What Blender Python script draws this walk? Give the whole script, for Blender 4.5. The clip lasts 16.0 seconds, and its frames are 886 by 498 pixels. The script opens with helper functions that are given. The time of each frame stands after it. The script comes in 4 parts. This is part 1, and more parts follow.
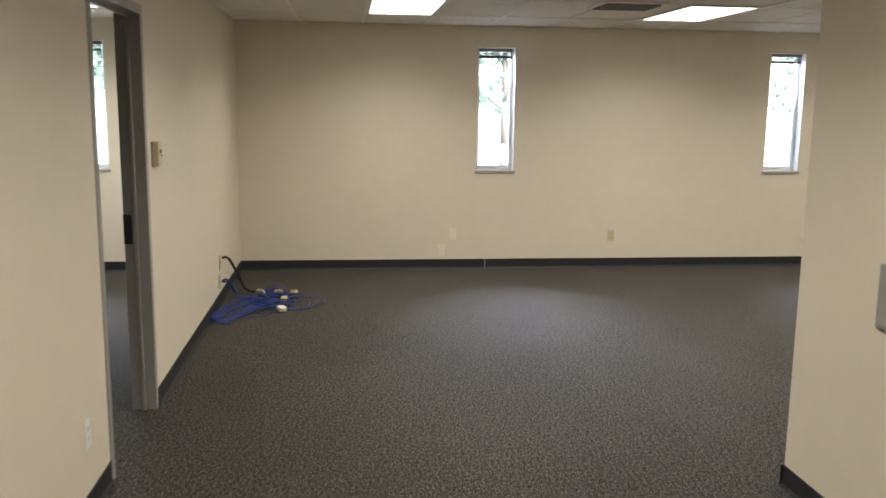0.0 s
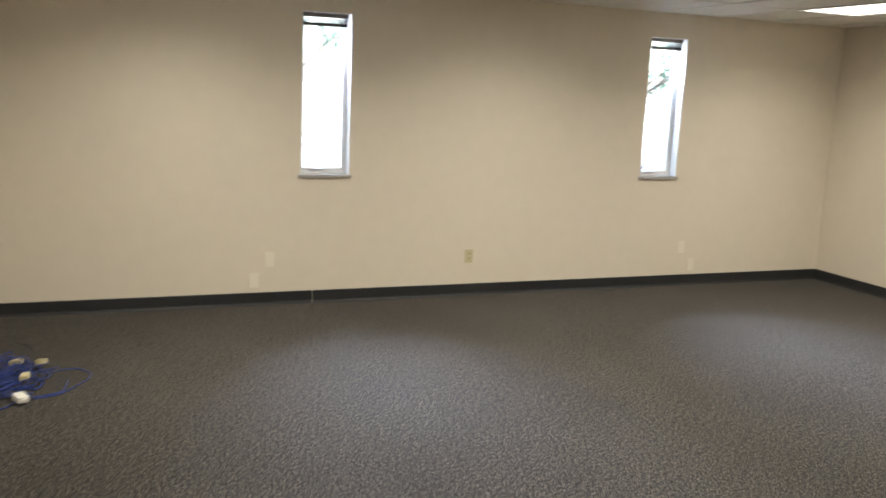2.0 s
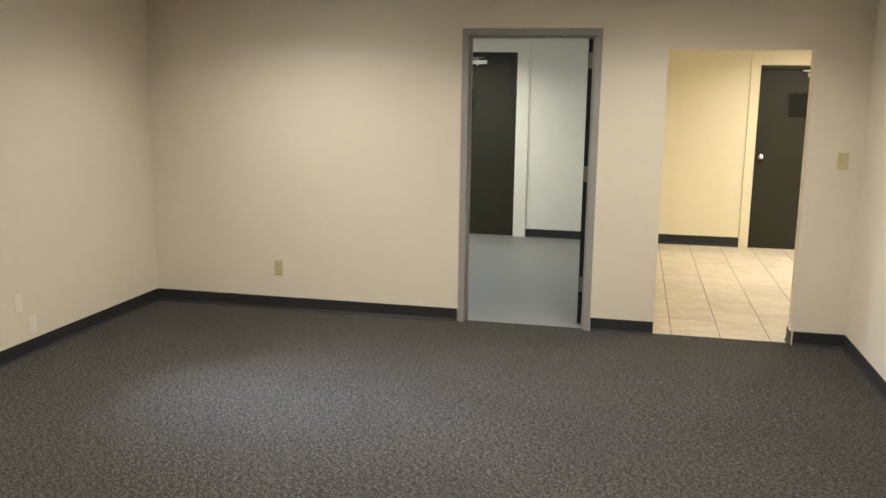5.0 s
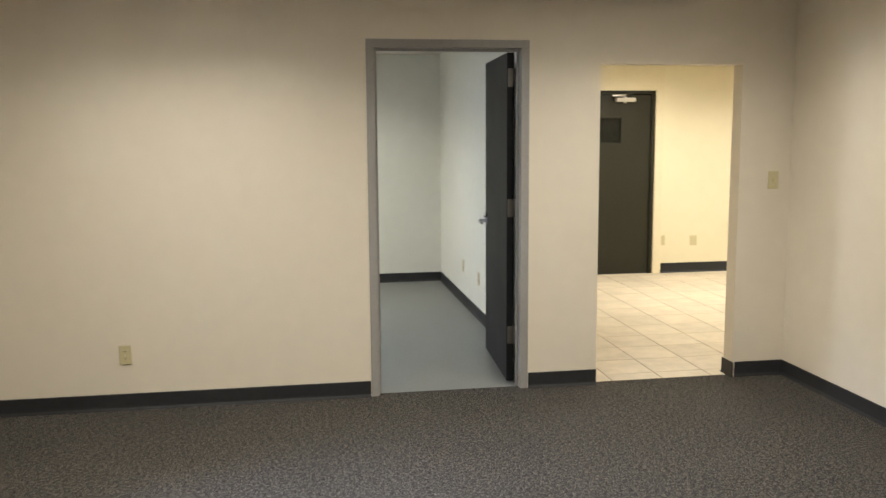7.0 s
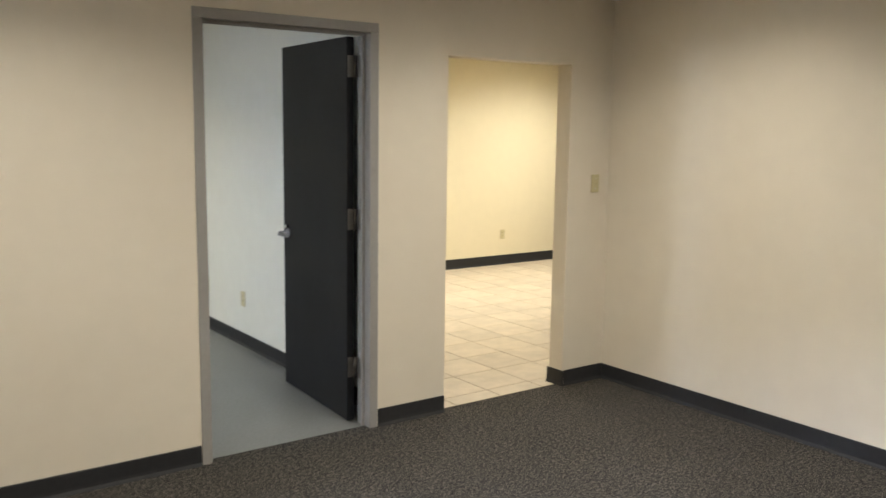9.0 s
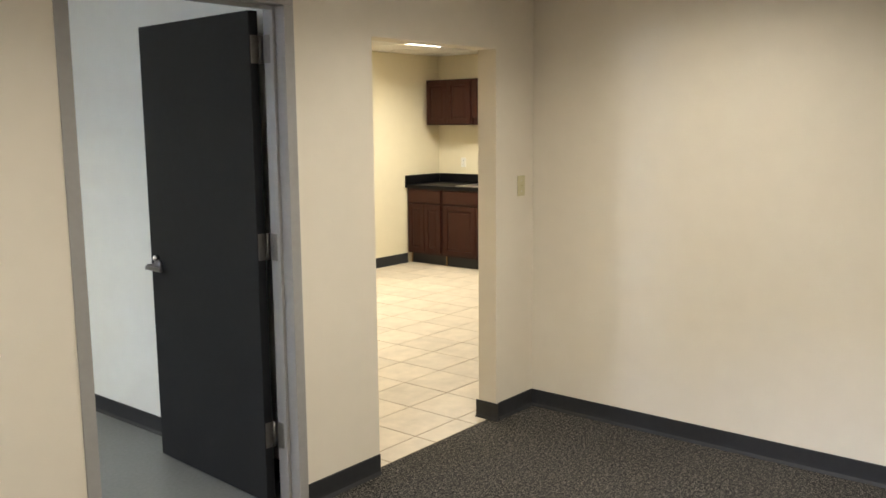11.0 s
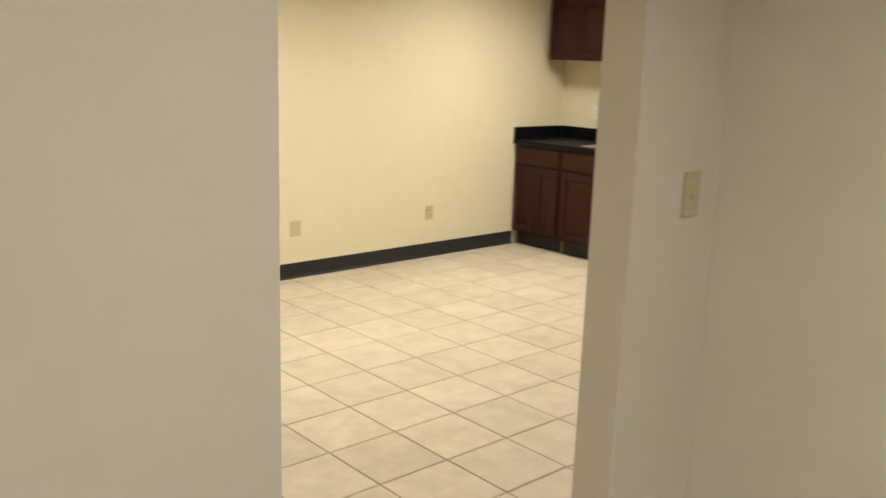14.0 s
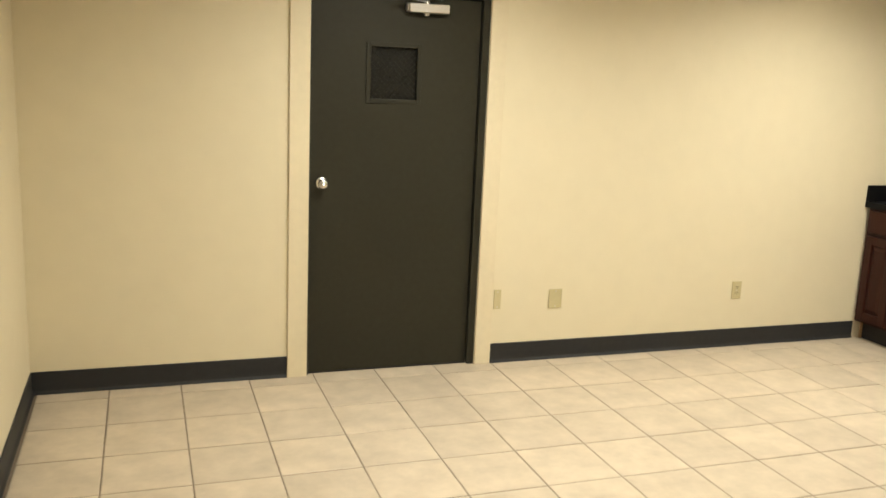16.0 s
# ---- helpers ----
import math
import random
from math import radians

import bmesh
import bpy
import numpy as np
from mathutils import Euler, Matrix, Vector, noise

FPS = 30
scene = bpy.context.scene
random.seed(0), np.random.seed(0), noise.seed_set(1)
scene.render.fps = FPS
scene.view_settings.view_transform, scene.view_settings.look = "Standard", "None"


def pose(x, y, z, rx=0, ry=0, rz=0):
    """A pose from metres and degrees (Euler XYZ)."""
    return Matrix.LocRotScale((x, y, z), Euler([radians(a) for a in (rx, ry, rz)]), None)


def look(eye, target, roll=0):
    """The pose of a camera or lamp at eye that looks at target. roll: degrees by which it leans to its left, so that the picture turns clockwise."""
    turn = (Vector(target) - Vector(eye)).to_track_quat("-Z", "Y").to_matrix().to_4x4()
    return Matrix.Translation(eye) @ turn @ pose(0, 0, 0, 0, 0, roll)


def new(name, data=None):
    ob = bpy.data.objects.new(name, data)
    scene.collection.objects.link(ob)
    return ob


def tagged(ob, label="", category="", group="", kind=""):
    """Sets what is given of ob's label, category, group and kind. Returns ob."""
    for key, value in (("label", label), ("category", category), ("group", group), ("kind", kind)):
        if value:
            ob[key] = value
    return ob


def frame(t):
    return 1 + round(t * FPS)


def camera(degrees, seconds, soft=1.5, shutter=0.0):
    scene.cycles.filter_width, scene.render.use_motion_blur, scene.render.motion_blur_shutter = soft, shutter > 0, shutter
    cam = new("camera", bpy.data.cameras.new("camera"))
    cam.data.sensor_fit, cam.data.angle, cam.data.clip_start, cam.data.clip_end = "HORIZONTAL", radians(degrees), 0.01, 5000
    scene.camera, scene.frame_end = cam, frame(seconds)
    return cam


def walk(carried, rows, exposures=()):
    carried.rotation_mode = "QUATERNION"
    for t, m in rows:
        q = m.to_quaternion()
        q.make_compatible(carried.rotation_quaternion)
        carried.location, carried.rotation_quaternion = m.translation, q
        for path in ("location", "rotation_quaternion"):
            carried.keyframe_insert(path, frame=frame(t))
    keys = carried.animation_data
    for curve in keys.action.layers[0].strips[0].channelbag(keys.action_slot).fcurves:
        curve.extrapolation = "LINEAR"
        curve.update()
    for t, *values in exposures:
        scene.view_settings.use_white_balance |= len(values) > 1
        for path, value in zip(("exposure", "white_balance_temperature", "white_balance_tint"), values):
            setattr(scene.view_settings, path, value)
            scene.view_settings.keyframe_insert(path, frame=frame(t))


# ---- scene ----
cam = camera(53.9, 16.0, shutter=0.4)
PATH = [
    (0, (6.292, -6.574, 1.703), (4.332, -6.353, 1.37), 0.7),
    (0.5, (5.712, -6.481, 1.696), (3.758, -6.249, 1.337), 0.9),
    (1, (5.158, -6.451, 1.711), (3.211, -6.228, 1.316), 1.4),
    (1.5, (4.631, -6.548, 1.761), (2.722, -6.135, 1.332), 2.2),
    (2, (4.104, -6.678, 1.724), (2.276, -5.951, 1.36), 2.6),
    (2.5, (3.668, -6.796, 1.675), (1.935, -5.848, 1.358), 1.5),
    (3, (3.215, -6.822, 1.672), (1.675, -5.586, 1.355), 1.0),
    (3.5, (2.712, -6.768, 1.723), (1.459, -5.245, 1.389), 1.1),
    (4, (2.205, -6.746, 1.729), (1.39, -4.955, 1.369), 0.3),
    (4.2, (1.991, -6.695, 1.719), (1.301, -4.856, 1.343), 0.3),
    (6.3, (0.202, -5.64, 1.739), (0.147, -3.66, 1.462), 0.2),
    (6.5, (0.025, -5.539, 1.693), (0.08, -3.558, 1.427), -0.2),
    (7, (-0.407, -5.265, 1.63), (-0.088, -3.309, 1.364), -0.4),
    (7.5, (-0.765, -4.923, 1.637), (-0.203, -3.022, 1.367), 0.5),
    (8, (-1.103, -4.594, 1.617), (-0.235, -2.815, 1.334), 1.3),
    (8.5, (-1.353, -4.239, 1.574), (-0.307, -2.557, 1.3), 1.5),
    (9, (-1.463, -3.969, 1.648), (-0.296, -2.368, 1.372), 0.8),
    (9.5, (-1.605, -3.586, 1.702), (-0.22, -2.171, 1.423), 0.8),
    (9.7, (-1.618, -3.484, 1.684), (-0.208, -2.093, 1.409), 0.8),
    (12, (-0.942, -2.162, 1.659), (0.656, -1.003, 1.338), -0.2),
    (12.5, (-0.562, -1.908, 1.679), (1.042, -0.762, 1.341), 0.8),
    (13, (-0.102, -1.714, 1.653), (1.411, -0.453, 1.307), 1.1),
    (13.5, (0.344, -1.463, 1.622), (1.753, -0.102, 1.219), 0.9),
    (14, (0.726, -1.21, 1.621), (2.027, 0.247, 1.191), 1.9),
    (14.5, (1.087, -1.022, 1.608), (2.011, 0.697, 1.171), 1.7),
    (15, (1.364, -0.795, 1.649), (2.061, 1.023, 1.189), 1.7),
    (15.3, (1.518, -0.67, 1.637), (2.171, 1.167, 1.188), 2.9),
    (15.5, (1.6, -0.583, 1.629), (2.239, 1.266, 1.213), 1.6),
    (16, (1.776, -0.36, 1.64), (2.422, 1.491, 1.247), 2.5),
]
walk(cam, [(t, look(eye, target, roll)) for t, eye, target, roll in PATH], [(0, 4.15), (1, 4.2), (2.5, 4.3), (4.2, 4.2), (6.3, 4.25), (8, 4.0), (9.7, 4.05), (12, 4.2), (12.5, 4.05), (13, 3.9), (13.5, 3.75), (14.5, 3.7), (15, 3.73), (16, 3.8)])

# ---- world, sun, exposure ----
world = bpy.data.worlds.new("sky")
scene.world = world
world.use_nodes = True
wn = world.node_tree
sky = wn.nodes.new("ShaderNodeTexSky")
sky.sky_type = "NISHITA"
sky.sun_disc = False
sky.sun_elevation = radians(50)
sky.sun_rotation = radians(70)
sky.air_density, sky.dust_density, sky.ozone_density = 1.0, 3.0, 1.0
wn.links.new(sky.outputs[0], wn.nodes["Background"].inputs[0])
wn.nodes["Background"].inputs[1].default_value = 0.15
sun = new("sun", bpy.data.lights.new("sun", "SUN"))
sun.data.energy, sun.data.angle, sun.data.color = 2.0, radians(10), (1.0, 0.97, 0.93)
sun.matrix_world = look((6, 2.2, 7.6), (0, 0, 0))
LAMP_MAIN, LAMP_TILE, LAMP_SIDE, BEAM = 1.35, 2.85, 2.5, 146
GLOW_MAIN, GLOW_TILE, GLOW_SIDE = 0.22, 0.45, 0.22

WINDOW_LAMP = 1.3

# ---- plan ----
XW, YD, YL, XR, YS, YB = -2.525, 0.0, -7.63, 2.755, -4.605, 4.14
XT, XS, XK, XE = 1.225, 1.105, 6.93, 8.6
ZC, ZT, WT = 2.45, 2.75, 0.12


# ---- materials ----
def mat(name, base, rough=0.5, metal=0.0, vary=0.06, big=1.5, small=60.0, bump=0.1, bump_scale=200.0, dist=0.002, spec=0.5):
    """A surface with colour drift at two scales, uneven gloss and fine relief."""
    m = bpy.data.materials.new(name)
    m.use_nodes = True
    n, l = m.node_tree.nodes, m.node_tree.links
    b = n["Principled BSDF"]
    b.inputs["Metallic"].default_value = metal
    b.inputs["Specular IOR Level"].default_value = spec
    co = n.new("ShaderNodeTexCoord")
    n1, n2, n3 = (n.new("ShaderNodeTexNoise") for _ in range(3))
    for node, s, d in ((n1, big, 4), (n2, small, 3), (n3, bump_scale, 3)):
        node.inputs["Scale"].default_value = s
        node.inputs["Detail"].default_value = d
        l.new(co.outputs["Object"], node.inputs["Vector"])
    add = n.new("ShaderNodeMath")
    add.operation = "ADD"
    l.new(n1.outputs["Fac"], add.inputs[0])
    l.new(n2.outputs["Fac"], add.inputs[1])
    rng = n.new("ShaderNodeMapRange")
    rng.inputs["From Min"].default_value, rng.inputs["From Max"].default_value = 0.6, 1.4
    rng.inputs["To Min"].default_value, rng.inputs["To Max"].default_value = 1 - vary, 1 + vary
    l.new(add.outputs[0], rng.inputs["Value"])
    mul = n.new("ShaderNodeVectorMath")
    mul.operation = "SCALE"
    mul.inputs[0].default_value = base
    l.new(rng.outputs[0], mul.inputs["Scale"])
    l.new(mul.outputs[0], b.inputs["Base Color"])
    r2 = n.new("ShaderNodeMapRange")
    r2.inputs["To Min"].default_value, r2.inputs["To Max"].default_value = max(rough - 0.08, 0.02), min(rough + 0.08, 1)
    l.new(n1.outputs["Fac"], r2.inputs["Value"])
    l.new(r2.outputs[0], b.inputs["Roughness"])
    if bump:
        bp = n.new("ShaderNodeBump")
        bp.inputs["Strength"].default_value, bp.inputs["Distance"].default_value = bump, dist
        l.new(n3.outputs["Fac"], bp.inputs["Height"])
        l.new(bp.outputs[0], b.inputs["Normal"])
    return m


def carpet_material():
    m = bpy.data.materials.new("carpet")
    m.use_nodes = True
    n, l = m.node_tree.nodes, m.node_tree.links
    b = n["Principled BSDF"]
    b.inputs["Roughness"].default_value = 0.95
    b.inputs["Specular IOR Level"].default_value = 0.15
    b.inputs["Sheen Weight"].default_value = 0.04
    b.inputs["Sheen Roughness"].default_value = 0.5
    co = n.new("ShaderNodeTexCoord")
    mp = n.new("ShaderNodeMapping")
    mp.inputs["Scale"].default_value = (0.7, 1.0, 1.0)
    l.new(co.outputs["Object"], mp.inputs["Vector"])
    tuft, clump, wear = (n.new("ShaderNodeTexNoise") for _ in range(3))
    for node, s, d, r in ((tuft, 150, 4, 0.9), (clump, 65, 3, 0.7), (wear, 0.9, 4, 0.6)):
        node.inputs["Scale"].default_value, node.inputs["Detail"].default_value = s, d
        node.inputs["Roughness"].default_value = r
        l.new(mp.outputs[0], node.inputs["Vector"])
    mixv = n.new("ShaderNodeMath")
    mixv.operation = "MULTIPLY_ADD"
    l.new(clump.outputs["Fac"], mixv.inputs[0])
    mixv.inputs[1].default_value = 0.38
    l.new(tuft.outputs["Fac"], mixv.inputs[2])
    ramp = n.new("ShaderNodeValToRGB")
    e = ramp.color_ramp.elements
    e[0].position, e[0].color = 0.61, (0.003, 0.0028, 0.0026, 1)
    e[1].position, e[1].color = 0.80, (0.205, 0.184, 0.153, 1)
    mid = e.new(0.692)
    mid.color = (0.0145, 0.0134, 0.0116, 1)
    l.new(mixv.outputs[0], ramp.inputs["Fac"])
    rng = n.new("ShaderNodeMapRange")
    rng.inputs["From Min"].default_value, rng.inputs["From Max"].default_value = 0.3, 0.7
    rng.inputs["To Min"].default_value, rng.inputs["To Max"].default_value = 0.85, 1.15
    l.new(wear.outputs["Fac"], rng.inputs["Value"])
    mul = n.new("ShaderNodeVectorMath")
    mul.operation = "SCALE"
    l.new(ramp.outputs["Color"], mul.inputs[0])
    l.new(rng.outputs[0], mul.inputs["Scale"])
    l.new(mul.outputs[0], b.inputs["Base Color"])
    bp = n.new("ShaderNodeBump")
    bp.inputs["Strength"].default_value, bp.inputs["Distance"].default_value = 0.8, 0.006
    l.new(tuft.outputs["Fac"], bp.inputs["Height"])
    l.new(bp.outputs[0], b.inputs["Normal"])
    return m


def tile_material():
    """Beige ceramic with cloudy mottling, each tile a little different."""
    m = mat("ceramic_tile", (0.575, 0.494, 0.378), 0.44, spec=0.45, vary=0.01, big=3, small=12, bump=0, bump_scale=40)
    n, l = m.node_tree.nodes, m.node_tree.links
    info = n.new("ShaderNodeObjectInfo")
    rng = n.new("ShaderNodeMapRange")
    rng.inputs["To Min"].default_value, rng.inputs["To Max"].default_value = 0.94, 1.06
    l.new(info.outputs["Random"], rng.inputs["Value"])
    b = n["Principled BSDF"]
    src = b.inputs["Base Color"].links[0].from_socket
    co = n.new("ShaderNodeTexCoord")
    shift = n.new("ShaderNodeVectorMath")
    shift.operation = "MULTIPLY_ADD"
    comb = n.new("ShaderNodeCombineXYZ")
    for i in range(3):
        l.new(info.outputs["Random"], comb.inputs[i])
    l.new(comb.outputs[0], shift.inputs[0])
    shift.inputs[1].default_value = (3.7, 5.3, 1.1)
    l.new(co.outputs["Object"], shift.inputs[2])
    for x in [x for x in n if x.type == "TEX_NOISE"]:
        l.new(shift.outputs[0], x.inputs["Vector"])
    cloud = n.new("ShaderNodeTexNoise")
    cloud.inputs["Scale"].default_value, cloud.inputs["Detail"].default_value = 7, 5
    cloud.inputs["Roughness"].default_value = 0.62
    l.new(shift.outputs[0], cloud.inputs["Vector"])
    soft = n.new("ShaderNodeMapRange")
    soft.inputs["From Min"].default_value, soft.inputs["From Max"].default_value = 0.25, 0.75
    soft.inputs["To Min"].default_value, soft.inputs["To Max"].default_value = 0.79, 1.1
    l.new(cloud.outputs["Fac"], soft.inputs["Value"])
    a = n.new("ShaderNodeVectorMath")
    a.operation = "SCALE"
    l.new(src, a.inputs[0])
    l.new(soft.outputs[0], a.inputs["Scale"])
    s = n.new("ShaderNodeVectorMath")
    s.operation = "SCALE"
    l.new(a.outputs[0], s.inputs[0])
    l.new(rng.outputs[0], s.inputs["Scale"])
    l.new(s.outputs[0], b.inputs["Base Color"])
    return m


def wood_material(name, base):
    m = mat(name, base, 0.4, spec=0.22, vary=0.25, big=3, small=40, bump=0.05, bump_scale=120)
    n, l = m.node_tree.nodes, m.node_tree.links
    co = [x for x in n if x.type == "TEX_COORD"][0]
    mp = n.new("ShaderNodeMapping")
    mp.inputs["Scale"].default_value = (6, 6, 0.5)
    l.new(co.outputs["Object"], mp.inputs["Vector"])
    for x in n:
        if x.type == "TEX_NOISE":
            l.new(mp.outputs[0], x.inputs["Vector"])
    return m


def glow(name, colour, strength):
    m = bpy.data.materials.new(name)
    m.use_nodes = True
    b = m.node_tree.nodes["Principled BSDF"]
    b.inputs["Base Color"].default_value = (0.8, 0.8, 0.8, 1)
    b.inputs["Emission Color"].default_value = (*colour, 1)
    b.inputs["Emission Strength"].default_value = strength
    return m


def glass_material():
    m = bpy.data.materials.new("window_glass")
    m.use_nodes = True
    b = m.node_tree.nodes["Principled BSDF"]
    b.inputs["Base Color"].default_value = (0.95, 0.99, 0.97, 1)
    b.inputs["Roughness"].default_value = 0.0
    b.inputs["Transmission Weight"].default_value = 1.0
    b.inputs["IOR"].default_value = 1.45
    return m


M_WALL = mat("beige_wall_paint", (0.70, 0.63, 0.515), 0.6, vary=0.025, big=0.8, small=9, bump=0.12, bump_scale=260, dist=0.0015)
M_TILEWALL = mat("cream_wall_paint", (0.735, 0.662, 0.482), 0.55, vary=0.025, big=0.8, small=9, bump=0.12, bump_scale=260, dist=0.0015)
M_STORE = mat("pale_wall_paint", (0.72, 0.705, 0.63), 0.55, vary=0.03, big=0.9, small=9, bump=0.12, bump_scale=260, dist=0.0015)
M_CASING = mat("cream_trim_paint", (0.72, 0.64, 0.46), 0.45, vary=0.04, big=3, small=30, bump=0.05)
M_BASE = mat("charcoal_vinyl_base", (0.026, 0.0265, 0.028), 0.5, spec=0.25, vary=0.15, big=3, small=30, bump=0.06)
M_CARPET = carpet_material()
M_TILE = tile_material()
M_GROUT = mat("grout", (0.20, 0.158, 0.113), 0.9, vary=0.2, big=3, small=60, bump=0.3)
M_VINYL = mat("grey_vinyl_floor", (0.165, 0.168, 0.16), 0.42, vary=0.2, big=2.2, small=60, bump=0)
M_PANEL = mat("ceiling_panel", (0.74, 0.71, 0.66), 0.9, vary=0.05, big=2, small=90, bump=0.5, bump_scale=160, dist=0.003)
M_SLAT = mat("dark_vent_metal", (0.16, 0.15, 0.14), 0.5, vary=0.15)
M_GRID = mat("white_grid_metal", (0.78, 0.76, 0.72), 0.45, vary=0.04)
M_FRAME = mat("grey_frame_paint", (0.30, 0.286, 0.268), 0.4, vary=0.06, big=4, small=40, bump=0.05)
M_LEAF = mat("charcoal_door_paint", (0.011, 0.0115, 0.013), 0.5, spec=0.22, vary=0.12, big=2, small=30, bump=0.08, bump_scale=90)
M_DARKDOOR = mat("olive_black_door_paint", (0.028, 0.0265, 0.018), 0.48, spec=0.22, vary=0.12, big=2, small=30, bump=0.08, bump_scale=90)
M_STEEL = mat("brushed_steel", (0.68, 0.67, 0.65), 0.33, metal=1.0, vary=0.08, big=8, small=80, bump=0.03)
M_LEVER = mat("grey_lever_steel", (0.30, 0.29, 0.285), 0.36, metal=1.0, vary=0.08, big=8, small=80, bump=0.03)
M_HINGE = mat("bronzed_steel", (0.22, 0.205, 0.185), 0.4, metal=0.9, vary=0.15, big=8, small=80, bump=0.04)
M_CHROME = mat("chrome", (0.72, 0.71, 0.69), 0.1, metal=1.0, vary=0.03, bump=0)
M_IVORY = mat("ivory_plastic", (0.54, 0.475, 0.275), 0.35, vary=0.04, big=8, small=60, bump=0)
M_PLATE = mat("painted_plate", (0.78, 0.72, 0.60), 0.4, vary=0.03, bump=0)
M_WHITEPL = mat("white_plastic", (0.78, 0.76, 0.70), 0.35, vary=0.03, big=8, small=60, bump=0)
M_BLACK = mat("black_slot", (0.012, 0.012, 0.012), 0.6, vary=0.1, bump=0)
M_WINFRAME = mat("white_window_frame", (0.80, 0.80, 0.80), 0.35, vary=0.03, big=5, small=50, bump=0.02)
M_SILL = mat("painted_sill", (0.40, 0.37, 0.33), 0.5, vary=0.08, big=5, small=50, bump=0.05)
M_STICKER = mat("violet_print", (0.16, 0.15, 0.30), 0.5, vary=0.05, bump=0)
M_BLIND = mat("brown_blind", (0.035, 0.03, 0.028), 0.45, vary=0.1, bump=0)
M_BLINDRAIL = mat("taupe_blind_rail", (0.20, 0.18, 0.17), 0.4, vary=0.06, bump=0)
M_GLASS = glass_material()
M_WIRE = mat("wired_glass", (0.010, 0.0105, 0.009), 0.3, spec=0.3, vary=0.2, big=10, small=60, bump=0.2, bump_scale=60)
M_MESHWIRE = mat("wire_in_glass", (0.035, 0.034, 0.028), 0.4, metal=0.5, vary=0.05, bump=0)
M_CHERRY = wood_material("cherry_wood", (0.029, 0.008, 0.005))
M_CHERRYD = wood_material("cherry_wood_dark", (0.022, 0.006, 0.004))
M_COUNTER = mat("black_laminate", (0.004, 0.004, 0.005), 0.45, spec=0.12, vary=0.4, big=10, small=150, bump=0.03)
M_TOE = mat("black_toe_kick", (0.012, 0.011, 0.011), 0.6, vary=0.2, bump=0.05)
M_RAWWOOD = wood_material("raw_wood", (0.30, 0.19, 0.10))
M_BLUE = mat("blue_cable", (0.010, 0.034, 0.19), 0.42, vary=0.2, big=8, small=60, bump=0)
M_BLACKC = mat("black_cable", (0.014, 0.014, 0.014), 0.5, vary=0.1, bump=0)
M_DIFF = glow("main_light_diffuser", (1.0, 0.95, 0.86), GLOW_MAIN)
M_DIFFT = glow("tile_room_light_diffuser", (1.0, 0.95, 0.82), GLOW_TILE)
M_DIFFS = glow("side_light_diffuser", (1.0, 0.98, 0.92), GLOW_SIDE)
M_EXT = mat("exterior_stucco", (0.45, 0.42, 0.38), 0.9, vary=0.1, bump=0.3)
M_GROUND = mat("pale_paving", (0.30, 0.30, 0.28), 0.9, vary=0.15, big=0.3, small=8, bump=0.2)
M_BARK = mat("bark", (0.07, 0.06, 0.055), 0.9, vary=0.3, big=4, small=30, bump=0.6, bump_scale=40)
# Leaf green paled and turned bluish, to hold the haze of the daylight.
M_LEAFG = mat("foliage", (0.075, 0.13, 0.11), 0.6, vary=0.35, big=1, small=20, bump=0)


# ---- building helpers ----
def box(bm, x0, x1, y0, y1, z0, z1, bevel=0.0, mi=0):
    vs = [bm.verts.new(p) for p in ((x0, y0, z0), (x1, y0, z0), (x1, y1, z0), (x0, y1, z0), (x0, y0, z1), (x1, y0, z1), (x1, y1, z1), (x0, y1, z1))]
    fs = [bm.faces.new([vs[i] for i in q]) for q in ((3, 2, 1, 0), (4, 5, 6, 7), (0, 1, 5, 4), (1, 2, 6, 5), (2, 3, 7, 6), (3, 0, 4, 7))]
    for f in fs:
        f.material_index = mi
    if bevel:
        es = list({e for f in fs for e in f.edges})
        r = bmesh.ops.bevel(bm, geom=es, offset=bevel, segments=2, profile=0.5, affect="EDGES")
        for f in r["faces"]:
            f.material_index = mi
    return vs


def turned(bm, profile, m, n=20):
    """A solid of revolution round local z; profile holds (radius, height)."""
    rings = []
    for r, h in profile:
        rings.append([bm.verts.new(m @ Vector((r * math.cos(2 * math.pi * i / n), r * math.sin(2 * math.pi * i / n), h))) for i in range(n)])
    for a, b in zip(rings, rings[1:]):
        for i in range(n):
            f = bm.faces.new((a[i], a[(i + 1) % n], b[(i + 1) % n], b[i]))
            f.smooth = True
    bm.faces.new(rings[0][::-1])
    bm.faces.new(rings[-1])


def tube(bm, pts, r, n=7):
    rings = []
    for i, p in enumerate(pts):
        d = (Vector(pts[min(i + 1, len(pts) - 1)]) - Vector(pts[max(i - 1, 0)])).normalized()
        side = d.cross(Vector((0.13, 0.21, 0.97))).normalized()
        up = side.cross(d)
        rings.append([bm.verts.new(Vector(p) + r * (math.cos(2 * math.pi * k / n) * side + math.sin(2 * math.pi * k / n) * up)) for k in range(n)])
    for a, b in zip(rings, rings[1:]):
        for k in range(n):
            f = bm.faces.new((a[k], a[(k + 1) % n], b[(k + 1) % n], b[k]))
            f.smooth = True
    bm.faces.new(rings[0][::-1])
    bm.faces.new(rings[-1])


def mesh_of(name, bm, *materials):
    bmesh.ops.recalc_face_normals(bm, faces=bm.faces[:])
    me = bpy.data.meshes.new(name)
    bm.to_mesh(me)
    bm.free()
    for m in materials:
        me.materials.append(m)
    return me


